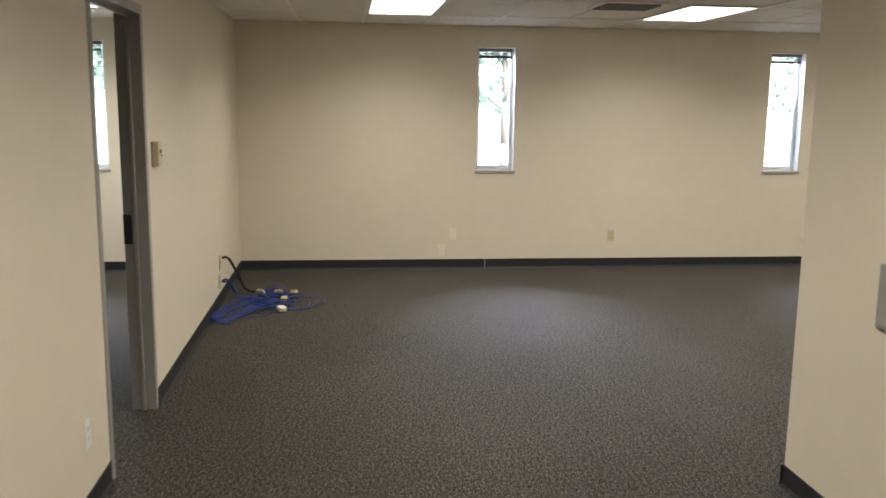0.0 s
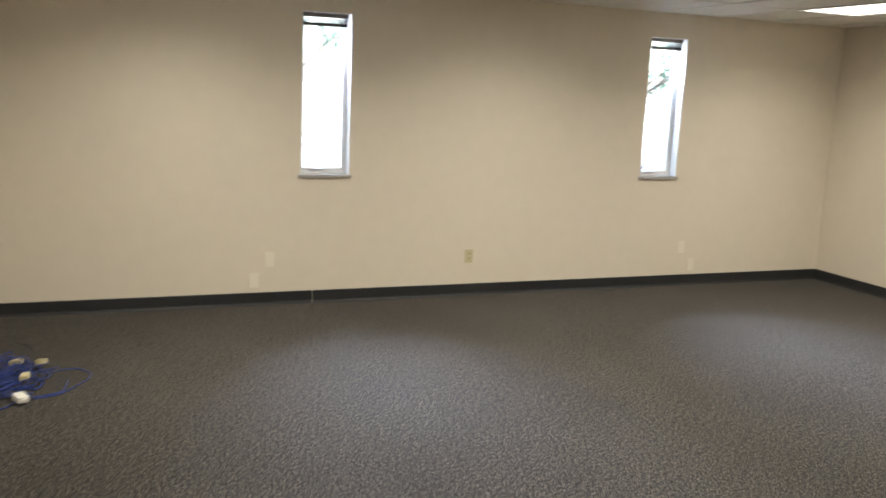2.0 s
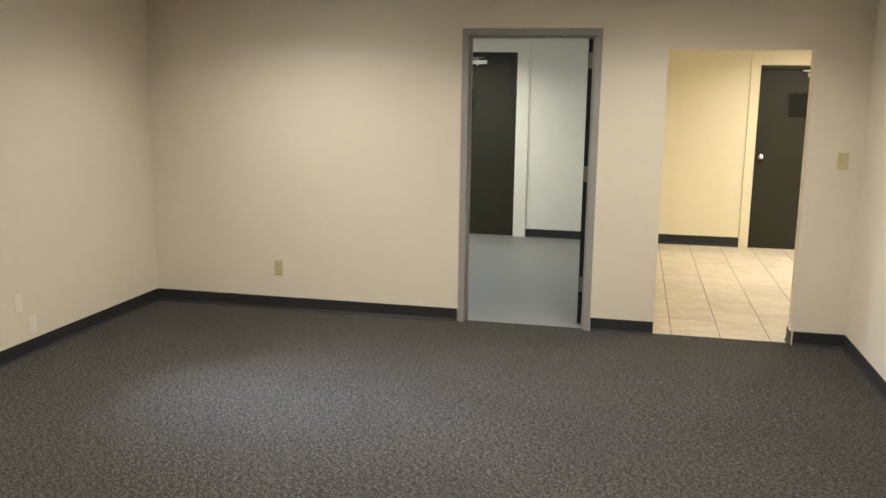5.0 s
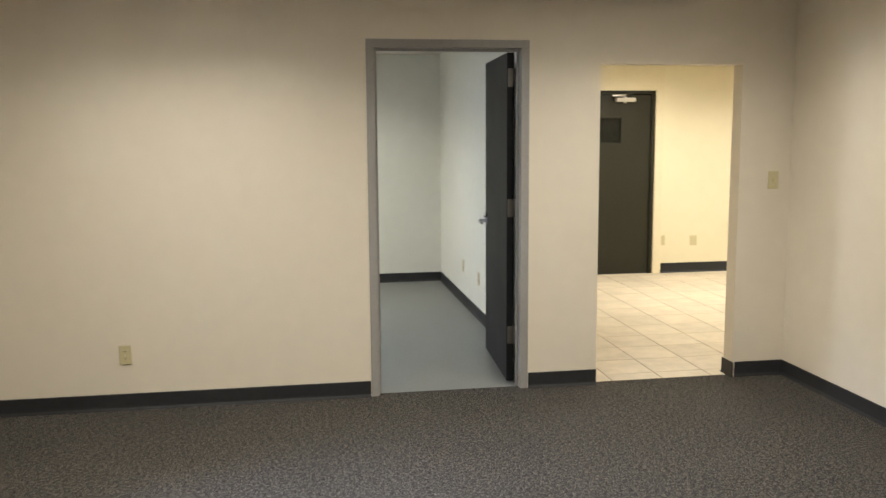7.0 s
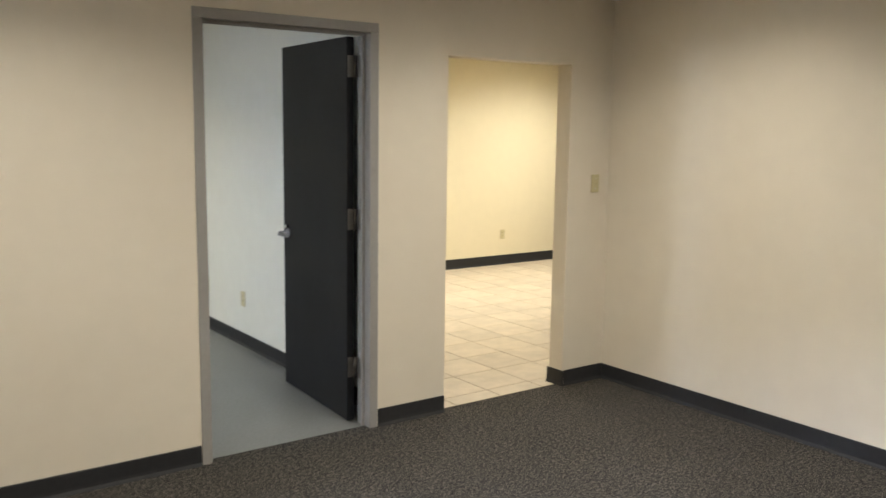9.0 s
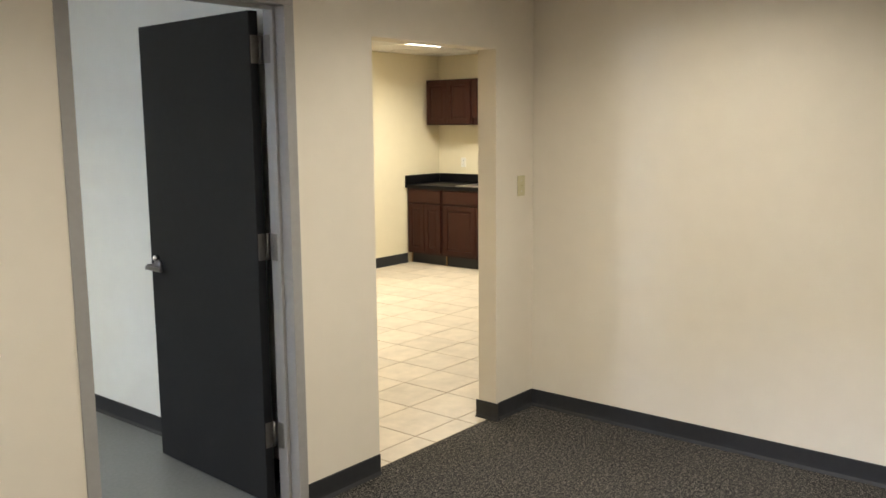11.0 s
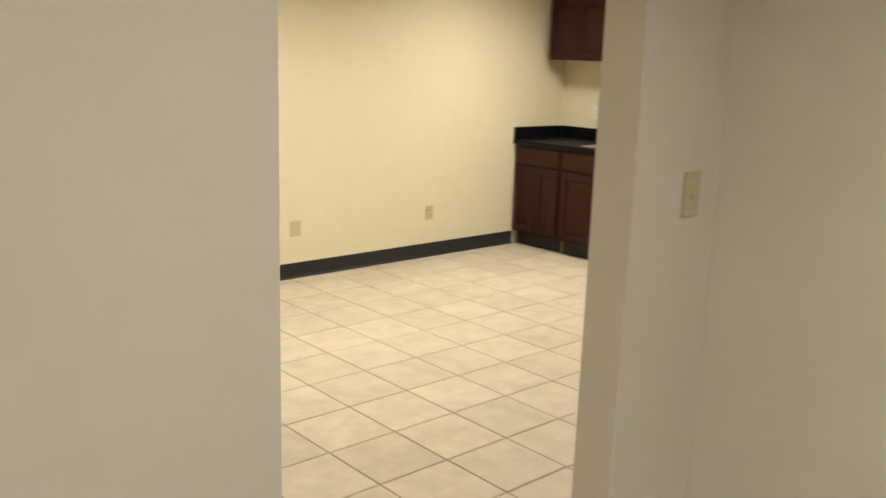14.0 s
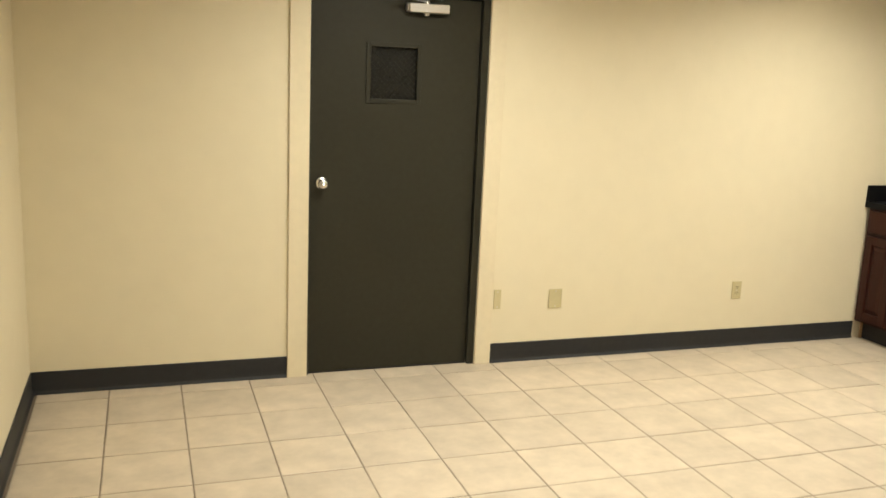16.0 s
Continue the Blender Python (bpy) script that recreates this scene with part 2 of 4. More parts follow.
def solid(name, bm, material, label="", category="", kind="", group=""):
    mats = material if isinstance(material, (list, tuple)) else (material,)
    return tagged(new(name, mesh_of(name, bm, *mats)), label, category, group, kind)


def thing(name, at, label, category, group="", kind=""):
    ob = new(name)
    ob.empty_display_size = 0.1
    ob.location = at
    return tagged(ob, label, category, group, kind)


def place_of(ob):
    p = Vector((0, 0, 0))
    while ob:
        p += ob.location
        ob = ob.parent
    return p


def part(name, bm, material, parent, label=""):
    """Links a bmesh, drawn in the place's own coordinates, as one mesh under a thing or a part."""
    bmesh.ops.translate(bm, verts=bm.verts[:], vec=-place_of(parent))
    ob = new(name, mesh_of(name, bm, material))
    ob.parent = parent
    return tagged(ob, label)


def slab(name, material, parent, x0, x1, y0, y1, z0, z1, bevel=0.0, label=""):
    bm = bmesh.new()
    box(bm, x0, x1, y0, y1, z0, z1, bevel)
    return part(name, bm, material, parent, label)


def wall(name, axis, a0, a1, t0, t1, front, back, openings=(), label=""):
    """A wall along x or y from a0 to a1, between t0 and t1 across; openings are (a0, a1, z0, z1). Materials: towards t0, towards t1."""
    us = sorted({a0, a1, *[v for o in openings for v in o[:2]]})
    zs = sorted({-0.02, ZT, *[v for o in openings for v in o[2:] if -0.02 < v < ZT]})
    bm = bmesh.new()
    keep = {}

    def vert(u, t, z):
        k = (u, t, z)
        if k not in keep:
            keep[k] = bm.verts.new((u, t, z) if axis == "x" else (t, u, z))
        return keep[k]

    def filled(i, j):
        if not (0 <= i < len(us) - 1 and 0 <= j < len(zs) - 1):
            return False
        u, z = (us[i] + us[i + 1]) / 2, (zs[j] + zs[j + 1]) / 2
        return not any(o[0] < u < o[1] and o[2] < z < o[3] for o in openings)

    for i in range(len(us) - 1):
        for j in range(len(zs) - 1):
            if not filled(i, j):
                continue
            u0, u1, z0, z1 = us[i], us[i + 1], zs[j], zs[j + 1]
            bm.faces.new((vert(u0, t0, z0), vert(u1, t0, z0), vert(u1, t0, z1), vert(u0, t0, z1))).material_index = 0
            bm.faces.new((vert(u0, t1, z0), vert(u1, t1, z0), vert(u1, t1, z1), vert(u0, t1, z1))).material_index = 1
            for di, dj, q in ((-1, 0, (u0, z0, u0, z1)), (1, 0, (u1, z0, u1, z1)), (0, -1, (u0, z0, u1, z0)), (0, 1, (u0, z1, u1, z1))):
                if not filled(i + di, j + dj):
                    bm.faces.new((vert(q[0], t0, q[1]), vert(q[2], t0, q[3]), vert(q[2], t1, q[3]), vert(q[0], t1, q[1]))).material_index = 0
    return solid(name, bm, (front, back), label, "wall", "structure")


def baseboard(p, q, nx, ny, h=0.1):
    """Vinyl cove base from p to q on a wall that faces (nx, ny)."""
    prof = ((0.0, 0.0), (0.016, 0.0), (0.013, 0.006), (0.007, 0.016), (0.0055, 0.03), (0.0055, h - 0.003), (0.003, h), (0.0, h))
    bm = bmesh.new()
    rows = [[bm.verts.new((x + nx * d, y + ny * d, z)) for d, z in prof] for x, y in (p, q)]
    k = len(prof)
    for i in range(k):
        bm.faces.new((rows[0][i], rows[0][(i + 1) % k], rows[1][(i + 1) % k], rows[1][i]))
    bm.faces.new(rows[0])
    bm.faces.new(rows[1][::-1])
    return solid("baseboard", bm, M_BASE, "charcoal vinyl cove base along the wall", "baseboard", "structure")


# ---- floors ----
bm = bmesh.new()
box(bm, XW - 0.1, XE + 0.1, -11.1, 0.05, -0.12, 0.0)
solid("floor_carpet", bm, M_CARPET, "dark grey-brown flecked loop pile office carpet", "floor", "structure")
bm = bmesh.new()
box(bm, XW - 0.1, 1.2, 0.05, YB + 0.15, -0.12, 0.001)
solid("floor_vinyl", bm, M_VINYL, "pale grey glossy mottled vinyl floor", "floor", "structure")

# ---- walls ----
WIN_Z0, WIN_Z1 = 1.015, 2.245
# The last window is unseen, added at the others' spacing for storage room daylight.
WINDOWS = ((-9.25, -8.865), (-5.25, -4.865), (-2.175, -1.79), (0.9, 1.285))
wall("wall_west", "y", -11.1, YB + 0.15, XW - 0.22, XW, M_EXT, M_WALL, [(a, b, WIN_Z0, WIN_Z1) for a, b in WINDOWS], "beige painted wall with narrow tall windows")
DX0, DX1, DZ = 0.045, 0.945, 2.135
OX0, OX1, OZ = 1.45, 2.396, 2.043
wall("wall_north", "x", XW, XK + WT, YD, YD + WT, M_WALL, M_TILEWALL, [(DX0 - 0.005, DX1 + 0.005, -0.1, DZ + 0.005), (OX0, OX1, -0.1, OZ)], "beige painted wall with a door and a plain opening")
wall("wall_inner_corner", "y", YS, YD, XR, XR + WT, M_WALL, M_WALL, (), "beige painted partition wall")
wall("wall_passage", "x", XR + WT, XE, YS, YS + WT, M_WALL, M_WALL, (), "beige painted passage wall")
LX0, LX1 = 1.47, 2.46
wall("wall_south", "x", XW, XE, YL - WT, YL, M_STORE, M_WALL, [(LX0 + 0.045, LX1 - 0.045, -0.1, DZ + 0.005)], "beige painted wall with a doorway")
wall("wall_east", "y", -11.1, YS + WT, XE, XE + WT, M_WALL, M_WALL, (), "plain beige wall closing the passage")
wall("wall_far_room_south", "x", XW, XE, -11.1 - WT, -11.1, M_STORE, M_STORE)
wall("wall_far_room_east", "y", -11.1, YL - WT, 3.6, 3.6 + WT, M_STORE, M_STORE)
TD0, TD1 = 2.588, 3.562
SD0, SD1 = -1.37, -0.15
wall("wall_back", "x", XW, XK + WT, YB, YB + WT, M_TILEWALL, M_EXT, [(TD0, TD1, -0.1, 2.075), (SD0, SD1, -0.1, 2.2)], "cream painted back wall with two doors")
wall("wall_storage", "y", YD + WT, YB, XS, XT, M_STORE, M_TILEWALL, (), "painted partition between storage room and break room")
wall("wall_kitchen", "y", YD + WT, YB, XK, XK + WT, M_TILEWALL, M_EXT, (), "cream painted wall behind the kitchen cabinets")
# the storage side of the long walls has its own paint
for nm, y0, y1 in (("wall_lining_front", YD + WT, YD + WT + 0.004), ("wall_lining_back", YB - 0.004, YB)):
    bm = bmesh.new()
    if nm.endswith("front"):
        box(bm, XW + 0.004, DX0 - 0.02, y0, y1, 0, ZC)
    else:
        box(bm, XW + 0.004, SD0 - 0.05, y0, y1, 0, ZC)
        box(bm, SD1 + 0.05, XS, y0, y1, 0, ZC)
        box(bm, SD0 - 0.05, SD1 + 0.05, y0, y1, 2.2, ZC)
    solid(nm, bm, M_STORE, "pale painted storage room wall", "wall", "structure")

# unseen lid over everything, added against light leaks
bm = bmesh.new()
box(bm, XW - 0.3, XE + 0.4, -11.5, YB + 0.4, ZT, ZT + 0.2)
solid("roof", bm, M_EXT, "unseen flat lid slab that keeps the sky's light out", "roof", "structure")

# ---- ceilings ----
T = 0.024


def ceiling(name, x0, x1, y0, y1, xs, ys, lit, gap=None):
    """Lay-in panels in an exposed grid; lit cells are left open for fixtures."""
    bm = bmesh.new()
    xs = [x0] + [x for x in xs if x0 + 0.06 < x < x1 - 0.06] + [x1]
    ys = [y0] + [y for y in sorted(ys) if y0 + 0.06 < y < y1 - 0.06] + [y1]
    for i in range(len(xs) - 1):
        for j in range(len(ys) - 1):
            cx, cy = (xs[i] + xs[i + 1]) / 2, (ys[j] + ys[j + 1]) / 2
            if any(a < cx < b and c < cy < d for a, b, c, d in lit):
                continue
            ye = ys[j + 1]
            if gap and gap[0] < cx < gap[1] and ye > gap[2]:
                ye -= 0.12
            dz = random.uniform(0.0, 0.004)
            box(bm, xs[i] + 0.003, xs[i + 1] - 0.003, ys[j] + 0.003, ye - 0.003, ZC + 0.004 + dz, ZC + 0.02 + dz, 0, 0)
    for x in xs[1:-1]:
        box(bm, x - T / 2, x + T / 2, y0, y1, ZC - 0.001, ZC + 0.0015, 0, 1)
    for y in ys[1:-1]:
        for a, b in zip(xs, xs[1:]):
            box(bm, a + (T / 2 if a > x0 else 0), b - (T / 2 if b < x1 else 0), y - T / 2, y + T / 2, ZC - 0.001, ZC + 0.0015, 0, 1)
    return solid(name, bm, (M_PANEL, M_GRID), "suspended ceiling of white lay-in panels in a metal grid", "ceiling", "structure")


def troffer(x0, x1, y0, y1, material, name_label, watts, colour, spread=BEAM):
    lamp = thing("ceiling_light", ((x0 + x1) / 2, (y0 + y1) / 2, ZC), name_label, "ceiling light", "recessed ceiling lights")
    bm = bmesh.new()
    w = 0.022
    z0, z1 = ZC - 0.003, ZC + 0.09
    for a in ((x0, x1, y0, y0 + w), (x0, x1, y1 - w, y1), (x0, x0 + w, y0 + w, y1 - w), (x1 - w, x1, y0 + w, y1 - w)):
        box(bm, *a, z0, z1)
    box(bm, x0, x1, y0, y1, z1, z1 + 0.01)
    part("frame", bm, M_GRID, lamp, "white metal fixture frame")
    slab("diffuser", material, lamp, x0 + w, x1 - w, y0 + w, y1 - w, ZC + 0.004, ZC + 0.01, 0, "glowing prismatic acrylic diffuser")
    # the prismatic lens throws most of the light downwards
    beam = new("troffer_beam", bpy.data.lights.new("troffer_beam", "AREA"))
    beam.data.shape, beam.data.size, beam.data.size_y = "RECTANGLE", x1 - x0 - 0.06, y1 - y0 - 0.06
    beam.data.energy, beam.data.color, beam.data.spread = watts, colour, radians(spread)
    beam.location = ((x0 + x1) / 2, (y0 + y1) / 2, ZC + 0.002)


XS_M = [-2.77 + 1.22 * k for k in range(12)]
YS_M = [-0.30 - 0.61 * k for k in range(18)]
# Beyond x = -1.55 the five lights are unseen, added at the same spacing.
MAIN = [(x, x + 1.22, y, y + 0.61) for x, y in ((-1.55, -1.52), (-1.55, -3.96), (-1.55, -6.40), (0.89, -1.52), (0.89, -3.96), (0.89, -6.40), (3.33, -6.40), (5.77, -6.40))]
VENT = (-0.67, -0.20, -4.66, -4.16)
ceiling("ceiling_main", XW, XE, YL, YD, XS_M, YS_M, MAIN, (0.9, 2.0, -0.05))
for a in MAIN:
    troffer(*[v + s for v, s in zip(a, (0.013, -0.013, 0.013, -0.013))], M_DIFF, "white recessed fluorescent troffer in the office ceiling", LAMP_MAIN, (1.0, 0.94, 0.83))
XS_T = [1.61 + 0.61 * k for k in range(10)]
YS_T = [3.28 - 1.22 * k for k in range(5)]
# The first is seen near the kitchen; the second is an unseen added light.
TLIT = [(5.27, 5.88, 2.06, 3.28), (2.83, 3.44, 2.06, 3.28)]
ceiling("ceiling_tile_room", XT, XK, YD + WT, YB, XS_T, YS_T, TLIT)
for a in TLIT:
    troffer(*[v + s for v, s in zip(a, (0.013, -0.013, 0.013, -0.013))], M_DIFFT, "warm white recessed troffer in the break room ceiling", LAMP_TILE, (1.0, 0.95, 0.82), 155)
ceiling("ceiling_storage", XW, XS, YD + WT, YB, XS_M, [0.9, 1.51, 2.12, 2.73, 3.34], [(-1.55, -0.33, 2.73, 3.34)])
# Unseen fixture, added to brighten the storage room.
troffer(-1.537, -0.343, 2.743, 3.327, M_DIFFS, "unseen cool white recessed troffer added to light the storage room", LAMP_SIDE, (1.0, 0.99, 0.88))
FLIT = [(-1.55, -0.33, -8.9, -8.29)]
ceiling("ceiling_far_room", XW, 3.6, -11.1, YL - WT, XS_M, [-8.29 - 0.61 * k for k in range(5)], FLIT)
for a in FLIT:
    troffer(*[v + s for v, s in zip(a, (0.013, -0.013, 0.013, -0.013))], M_DIFFS, "white recessed fluorescent troffer in the adjoining room", LAMP_SIDE, (1.0, 0.98, 0.92))

# supply vent in the office ceiling
x0, x1, y0, y1 = VENT
vent = thing("ceiling_vent", ((x0 + x1) / 2, (y0 + y1) / 2, ZC), "square louvred metal air vent in the ceiling", "vent")
bm = bmesh.new()
for a in ((x0, x1, y0, y0 + 0.03), (x0, x1, y1 - 0.03, y1), (x0, x0 + 0.03, y0 + 0.03, y1 - 0.03), (x1 - 0.03, x1, y0 + 0.03, y1 - 0.03)):
    box(bm, *a, ZC - 0.008, ZC + 0.002, 0.001)
part("frame", bm, M_GRID, vent)
# Black sheet in place of the duct's shade; the panel above is closed.
slab("backing", M_BLACK, vent, x0 + 0.03, x1 - 0.03, y0 + 0.03, y1 - 0.03, ZC + 0.002, ZC + 0.0035)
for k in range(6):
    xx = x0 + 0.05 + k * 0.065
    bm = bmesh.new()
    vs = box(bm, xx, xx + 0.006, y0 + 0.03, y1 - 0.03, ZC - 0.016, ZC + 0.001)
    bmesh.ops.translate(bm, verts=[v for v in vs if v.co.z < ZC - 0.01], vec=(-0.022, 0, 0))
    part("slat", bm, M_SLAT, vent)

# ---- baseboards ----
for p, q, nx, ny in (
    ((XW, YL), (XW, -5.144), 1, 0), ((XW, -5.138), (XW, YD), 1, 0),
    ((XW, YD), (-0.008, YD), 0, -1), ((0.998, YD), (OX0, YD), 0, -1), ((OX1 + 0.016, YD), (XR, YD), 0, -1),
    ((OX1, YD - 0.016), (OX1, YD + WT + 0.016), -1, 0),
    ((XR, YS - 0.016), (XR, YD), -1, 0), ((XR, YS), (XE, YS), 0, -1),
    ((XW, YL), (LX0 - 0.012, YL), 0, 1), ((LX1 + 0.002, YL), (XE, YL), 0, 1), ((XE, YL), (XE, YS), -1, 0),
    ((XT, YD + WT), (XT, YB), 1, 0), ((XT, YB), (2.482, YB), 0, -1), ((3.659, YB), (6.318, YB), 0, -1),
    ((XT, YD + WT), (OX0 - 0.016, YD + WT), 0, 1), ((OX1 + 0.016, YD + WT), (XK, YD + WT), 0, 1), ((XK, YD + WT), (XK, 2.45), -1, 0),
    ((XS, YD + WT), (XS, YB), -1, 0), ((0.0, YB - 0.004), (XS, YB - 0.004), 0, -1), ((XW, YB - 0.004), (SD0 - 0.15, YB - 0.004), 0, -1),
    ((XW, YD + WT), (XW, YB), 1, 0), ((XW, -11.1), (XW, YL - WT), 1, 0),
):
    baseboard(p, q, nx, ny, 0.115 if p[0] >= XT and p[1] > YD else 0.1)


# ---- windows ----
def window(k, y0, y1):
    w = thing("window_%d" % k, (XW - 0.1, (y0 + y1) / 2, WIN_Z0), "narrow tall white-framed window with a raised blind", "window", "", "structure")
    xa, xb = XW - 0.15, XW - 0.095
    f = 0.022
    bm = bmesh.new()
    for a in ((y0, y0 + f, WIN_Z0, WIN_Z1), (y1 - f, y1, WIN_Z0, WIN_Z1), (y0 + f, y1 - f, WIN_Z0, WIN_Z0 + f), (y0 + f, y1 - f, WIN_Z1 - f, WIN_Z1)):
        box(bm, xa, xb, a[0], a[1], a[2], a[3], 0.003)
    part("window_frame", bm, M_WINFRAME, w)
    bm = bmesh.new()
    s = 0.015
    for a in ((y0 + f, y0 + f + s, WIN_Z0 + f, WIN_Z1 - f), (y1 - f - s, y1 - f, WIN_Z0 + f, WIN_Z1 - f), (y0 + f + s, y1 - f - s, WIN_Z0 + f, WIN_Z0 + f + s + 0.01), (y0 + f + s, y1 - f - s, WIN_Z1 - f - s, WIN_Z1 - f)):
        box(bm, xa + 0.012, xb - 0.014, a[0], a[1], a[2], a[3], 0.003)
    part("sash", bm, M_WINFRAME, w)
    pane = slab("pane", M_GLASS, w, xa + 0.024, xa + 0.029, y0 + f + s - 0.004, y1 - f - s + 0.004, WIN_Z0 + f + s, WIN_Z1 - f - s)
    pane.visible_shadow = False
    slab("latch", M_STEEL, w, xb - 0.012, xb + 0.012, y0 + 0.09, y0 + 0.2, WIN_Z0 + f + 0.008, WIN_Z0 + f + 0.022, 0.003, "small metal sash latch")
    bm = bmesh.new()
    box(bm, xb - 0.013, xb - 0.0125, y0 + 0.05, y0 + 0.11, WIN_Z0 + 0.072, WIN_Z0 + 0.084)
    box(bm, xb - 0.013, xb - 0.0125, y0 + 0.116, y0 + 0.138, WIN_Z0 + 0.074, WIN_Z0 + 0.096)
    bmesh.ops.translate(bm, verts=bm.verts[:], vec=(-0.011, 0, 0))
    part("sticker", bm, M_STICKER, w, "small violet maker's sticker on the glass")
    # white painted reveal boards lining the recess
    bm = bmesh.new()
    for a in ((y0, y0 + 0.004, WIN_Z0, WIN_Z1), (y1 - 0.004, y1, WIN_Z0, WIN_Z1), (y0 + 0.004, y1 - 0.004, WIN_Z1 - 0.004, WIN_Z1)):
        box(bm, xb + 0.001, XW - 0.001, a[0], a[1], a[2], a[3])
    part("reveal", bm, M_WINFRAME, w)
    bm = bmesh.new()
    box(bm, xb + 0.001, XW + 0.02, y0 - 0.015, y1 + 0.015, WIN_Z0 - 0.018, WIN_Z0 + 0.004, 0.003)
    part("window_sill", bm, M_SILL, w)
    blind = thing("window_blind", (XW - 0.05, (y0 + y1) / 2, WIN_Z1 - 0.04), "brown mini blind drawn up to the window head", "blind", "raised window blinds")
    slab("headrail", M_BLINDRAIL, blind, XW - 0.075, XW - 0.03, y0 + 0.006, y1 - 0.03, WIN_Z1 - 0.04, WIN_Z1 - 0.008, 0.002)
    for j in range(7):
        z = WIN_Z1 - 0.046 - j * 0.0045
        bm = bmesh.new()
        box(bm, XW - 0.068, XW - 0.038, y0 + 0.008, y1 - 0.032, z - 0.0016, z)
        part("slat", bm, M_BLIND, blind)
    slab("bottom_rail", M_BLIND, blind, XW - 0.07, XW - 0.036, y0 + 0.008, y1 - 0.032, WIN_Z1 - 0.104, WIN_Z1 - 0.079, 0.002)


for k, (a, b) in enumerate(WINDOWS):
    window(k + 1, a, b)
    # added area lamp at the head of the opening, in place of the sky
    lamp = new("sky_fill_lamp", bpy.data.lights.new("sky_fill_lamp", "AREA"))
    lamp.data.shape, lamp.data.size, lamp.data.size_y = "RECTANGLE", b - a - 0.08, 0.26
    lamp.data.energy, lamp.data.color, lamp.data.spread = WINDOW_LAMP, (0.66, 0.75, 1.0), radians(50 if b < YD else 120)
    lamp.matrix_world = look((XW - 0.2, (a + b) / 2, 2.06), (XW + 2.0, (a + b) / 2, 0.35))


# ---- grey metal door frames ----
def metal_frame(name, x0, x1, ya, yb, ztop, material, label, stop=True):
    """Hollow metal frame round an opening; x0, x1 are the outer edges, ya and yb the wall faces."""
    fr = thing(name, ((x0 + x1) / 2, ya, 0), label, "door frame", "", "structure")
    w, p = 0.05, 0.006
    sy0, sy1 = ya + 0.05, yb - 0.052
    for nm, a, b, s in (("jamb", x0, x0 + w, 1), ("jamb", x1 - w, x1, -1)):
        bm = bmesh.new()
        box(bm, a, b, ya - p, yb + p, 0, ztop - w, 0.002)
        if stop:
            if s > 0:
                box(bm, b, b + 0.016, sy0, sy1, 0, ztop - w - 0.016, 0.0015)
            else:
                box(bm, a - 0.016, a, sy0, sy1, 0, ztop - w - 0.016, 0.0015)
        part(nm, bm, material, fr)
    bm = bmesh.new()
    box(bm, x0, x1, ya - p, yb + p, ztop - w + 0.001, ztop, 0.002)
    if stop:
        box(bm, x0 + w, x1 - w, sy0, sy1, ztop - w - 0.016, ztop - w + 0.001, 0.0015)
    part("head", bm, material, fr)
    return fr


fr = metal_frame("door_frame_1", -0.004, 0.994, YD, YD + WT, 2.18, M_FRAME, "grey painted metal door frame")
for zc in (1.965, 1.145, 0.315):
    bm = bmesh.new()
    box(bm, 0.9405, 0.9438, 0.084, 0.1255, zc - 0.057, zc + 0.057, 0.0008)
    for sz, sy in ((-0.038, 0.098), (0.0, 0.112), (0.038, 0.098)):
        turned(bm, [(0.004, 0.0), (0.003, 0.0015)], Matrix.Translation((0.9405, sy, zc + sz)) @ pose(0, 0, 0, 0, -90), 8)
    part("hinge_leaf", bm, M_HINGE, fr, "bronzed steel hinge leaf on the jamb")
fr = metal_frame("door_frame_2", LX0, LX1, YL - WT, YL, 2.18, M_FRAME, "grey painted metal frame of the side doorway")
slab("strike_plate", M_BLACK, fr, LX0 + 0.05, LX0 + 0.0525, YL - 0.126, YL - 0.084, 0.93, 1.09, 0, "dark steel strike plate")


# ---- open charcoal door ----
LEAF_W, LEAF_T = 0.89, 0.045
door = thing("door_1", (0.936, 0.150, 0.0), "open charcoal painted flush door with a chrome lever", "door", "", "structure")
door.rotation_euler = (0, 0, radians(86.6))
bm = bmesh.new()
box(bm, 0.0, LEAF_W, 0.0, LEAF_T, 0.01, 2.12, 0.002)
leaf = new("leaf", mesh_of("leaf", bm, M_LEAF))
leaf.parent = door
for zc in (1.965, 1.145, 0.315):
    bm = bmesh.new()
    box(bm, -0.0025, 0.0, 0.004, 0.040, zc - 0.057, zc + 0.057, 0.0008)
    turned(bm, [(0.007, -0.057), (0.007, 0.057)], Matrix.Translation((-0.006, -0.004, zc)), 10)
    box(bm, -0.0045, -0.002, -0.040, -0.006, zc - 0.057, zc + 0.057, 0.0008)
    for sz in (-0.038, 0.0, 0.038):
        turned(bm, [(0.004, 0.0), (0.003, 0.0015)], Matrix.Translation((-0.0025, 0.024, zc + sz)) @ pose(0, 0, 0, 0, -90), 8)
    h = new("hinge", mesh_of("hinge", bm, M_HINGE))
    h.parent = door
    tagged(h, "bronzed steel butt hinge")
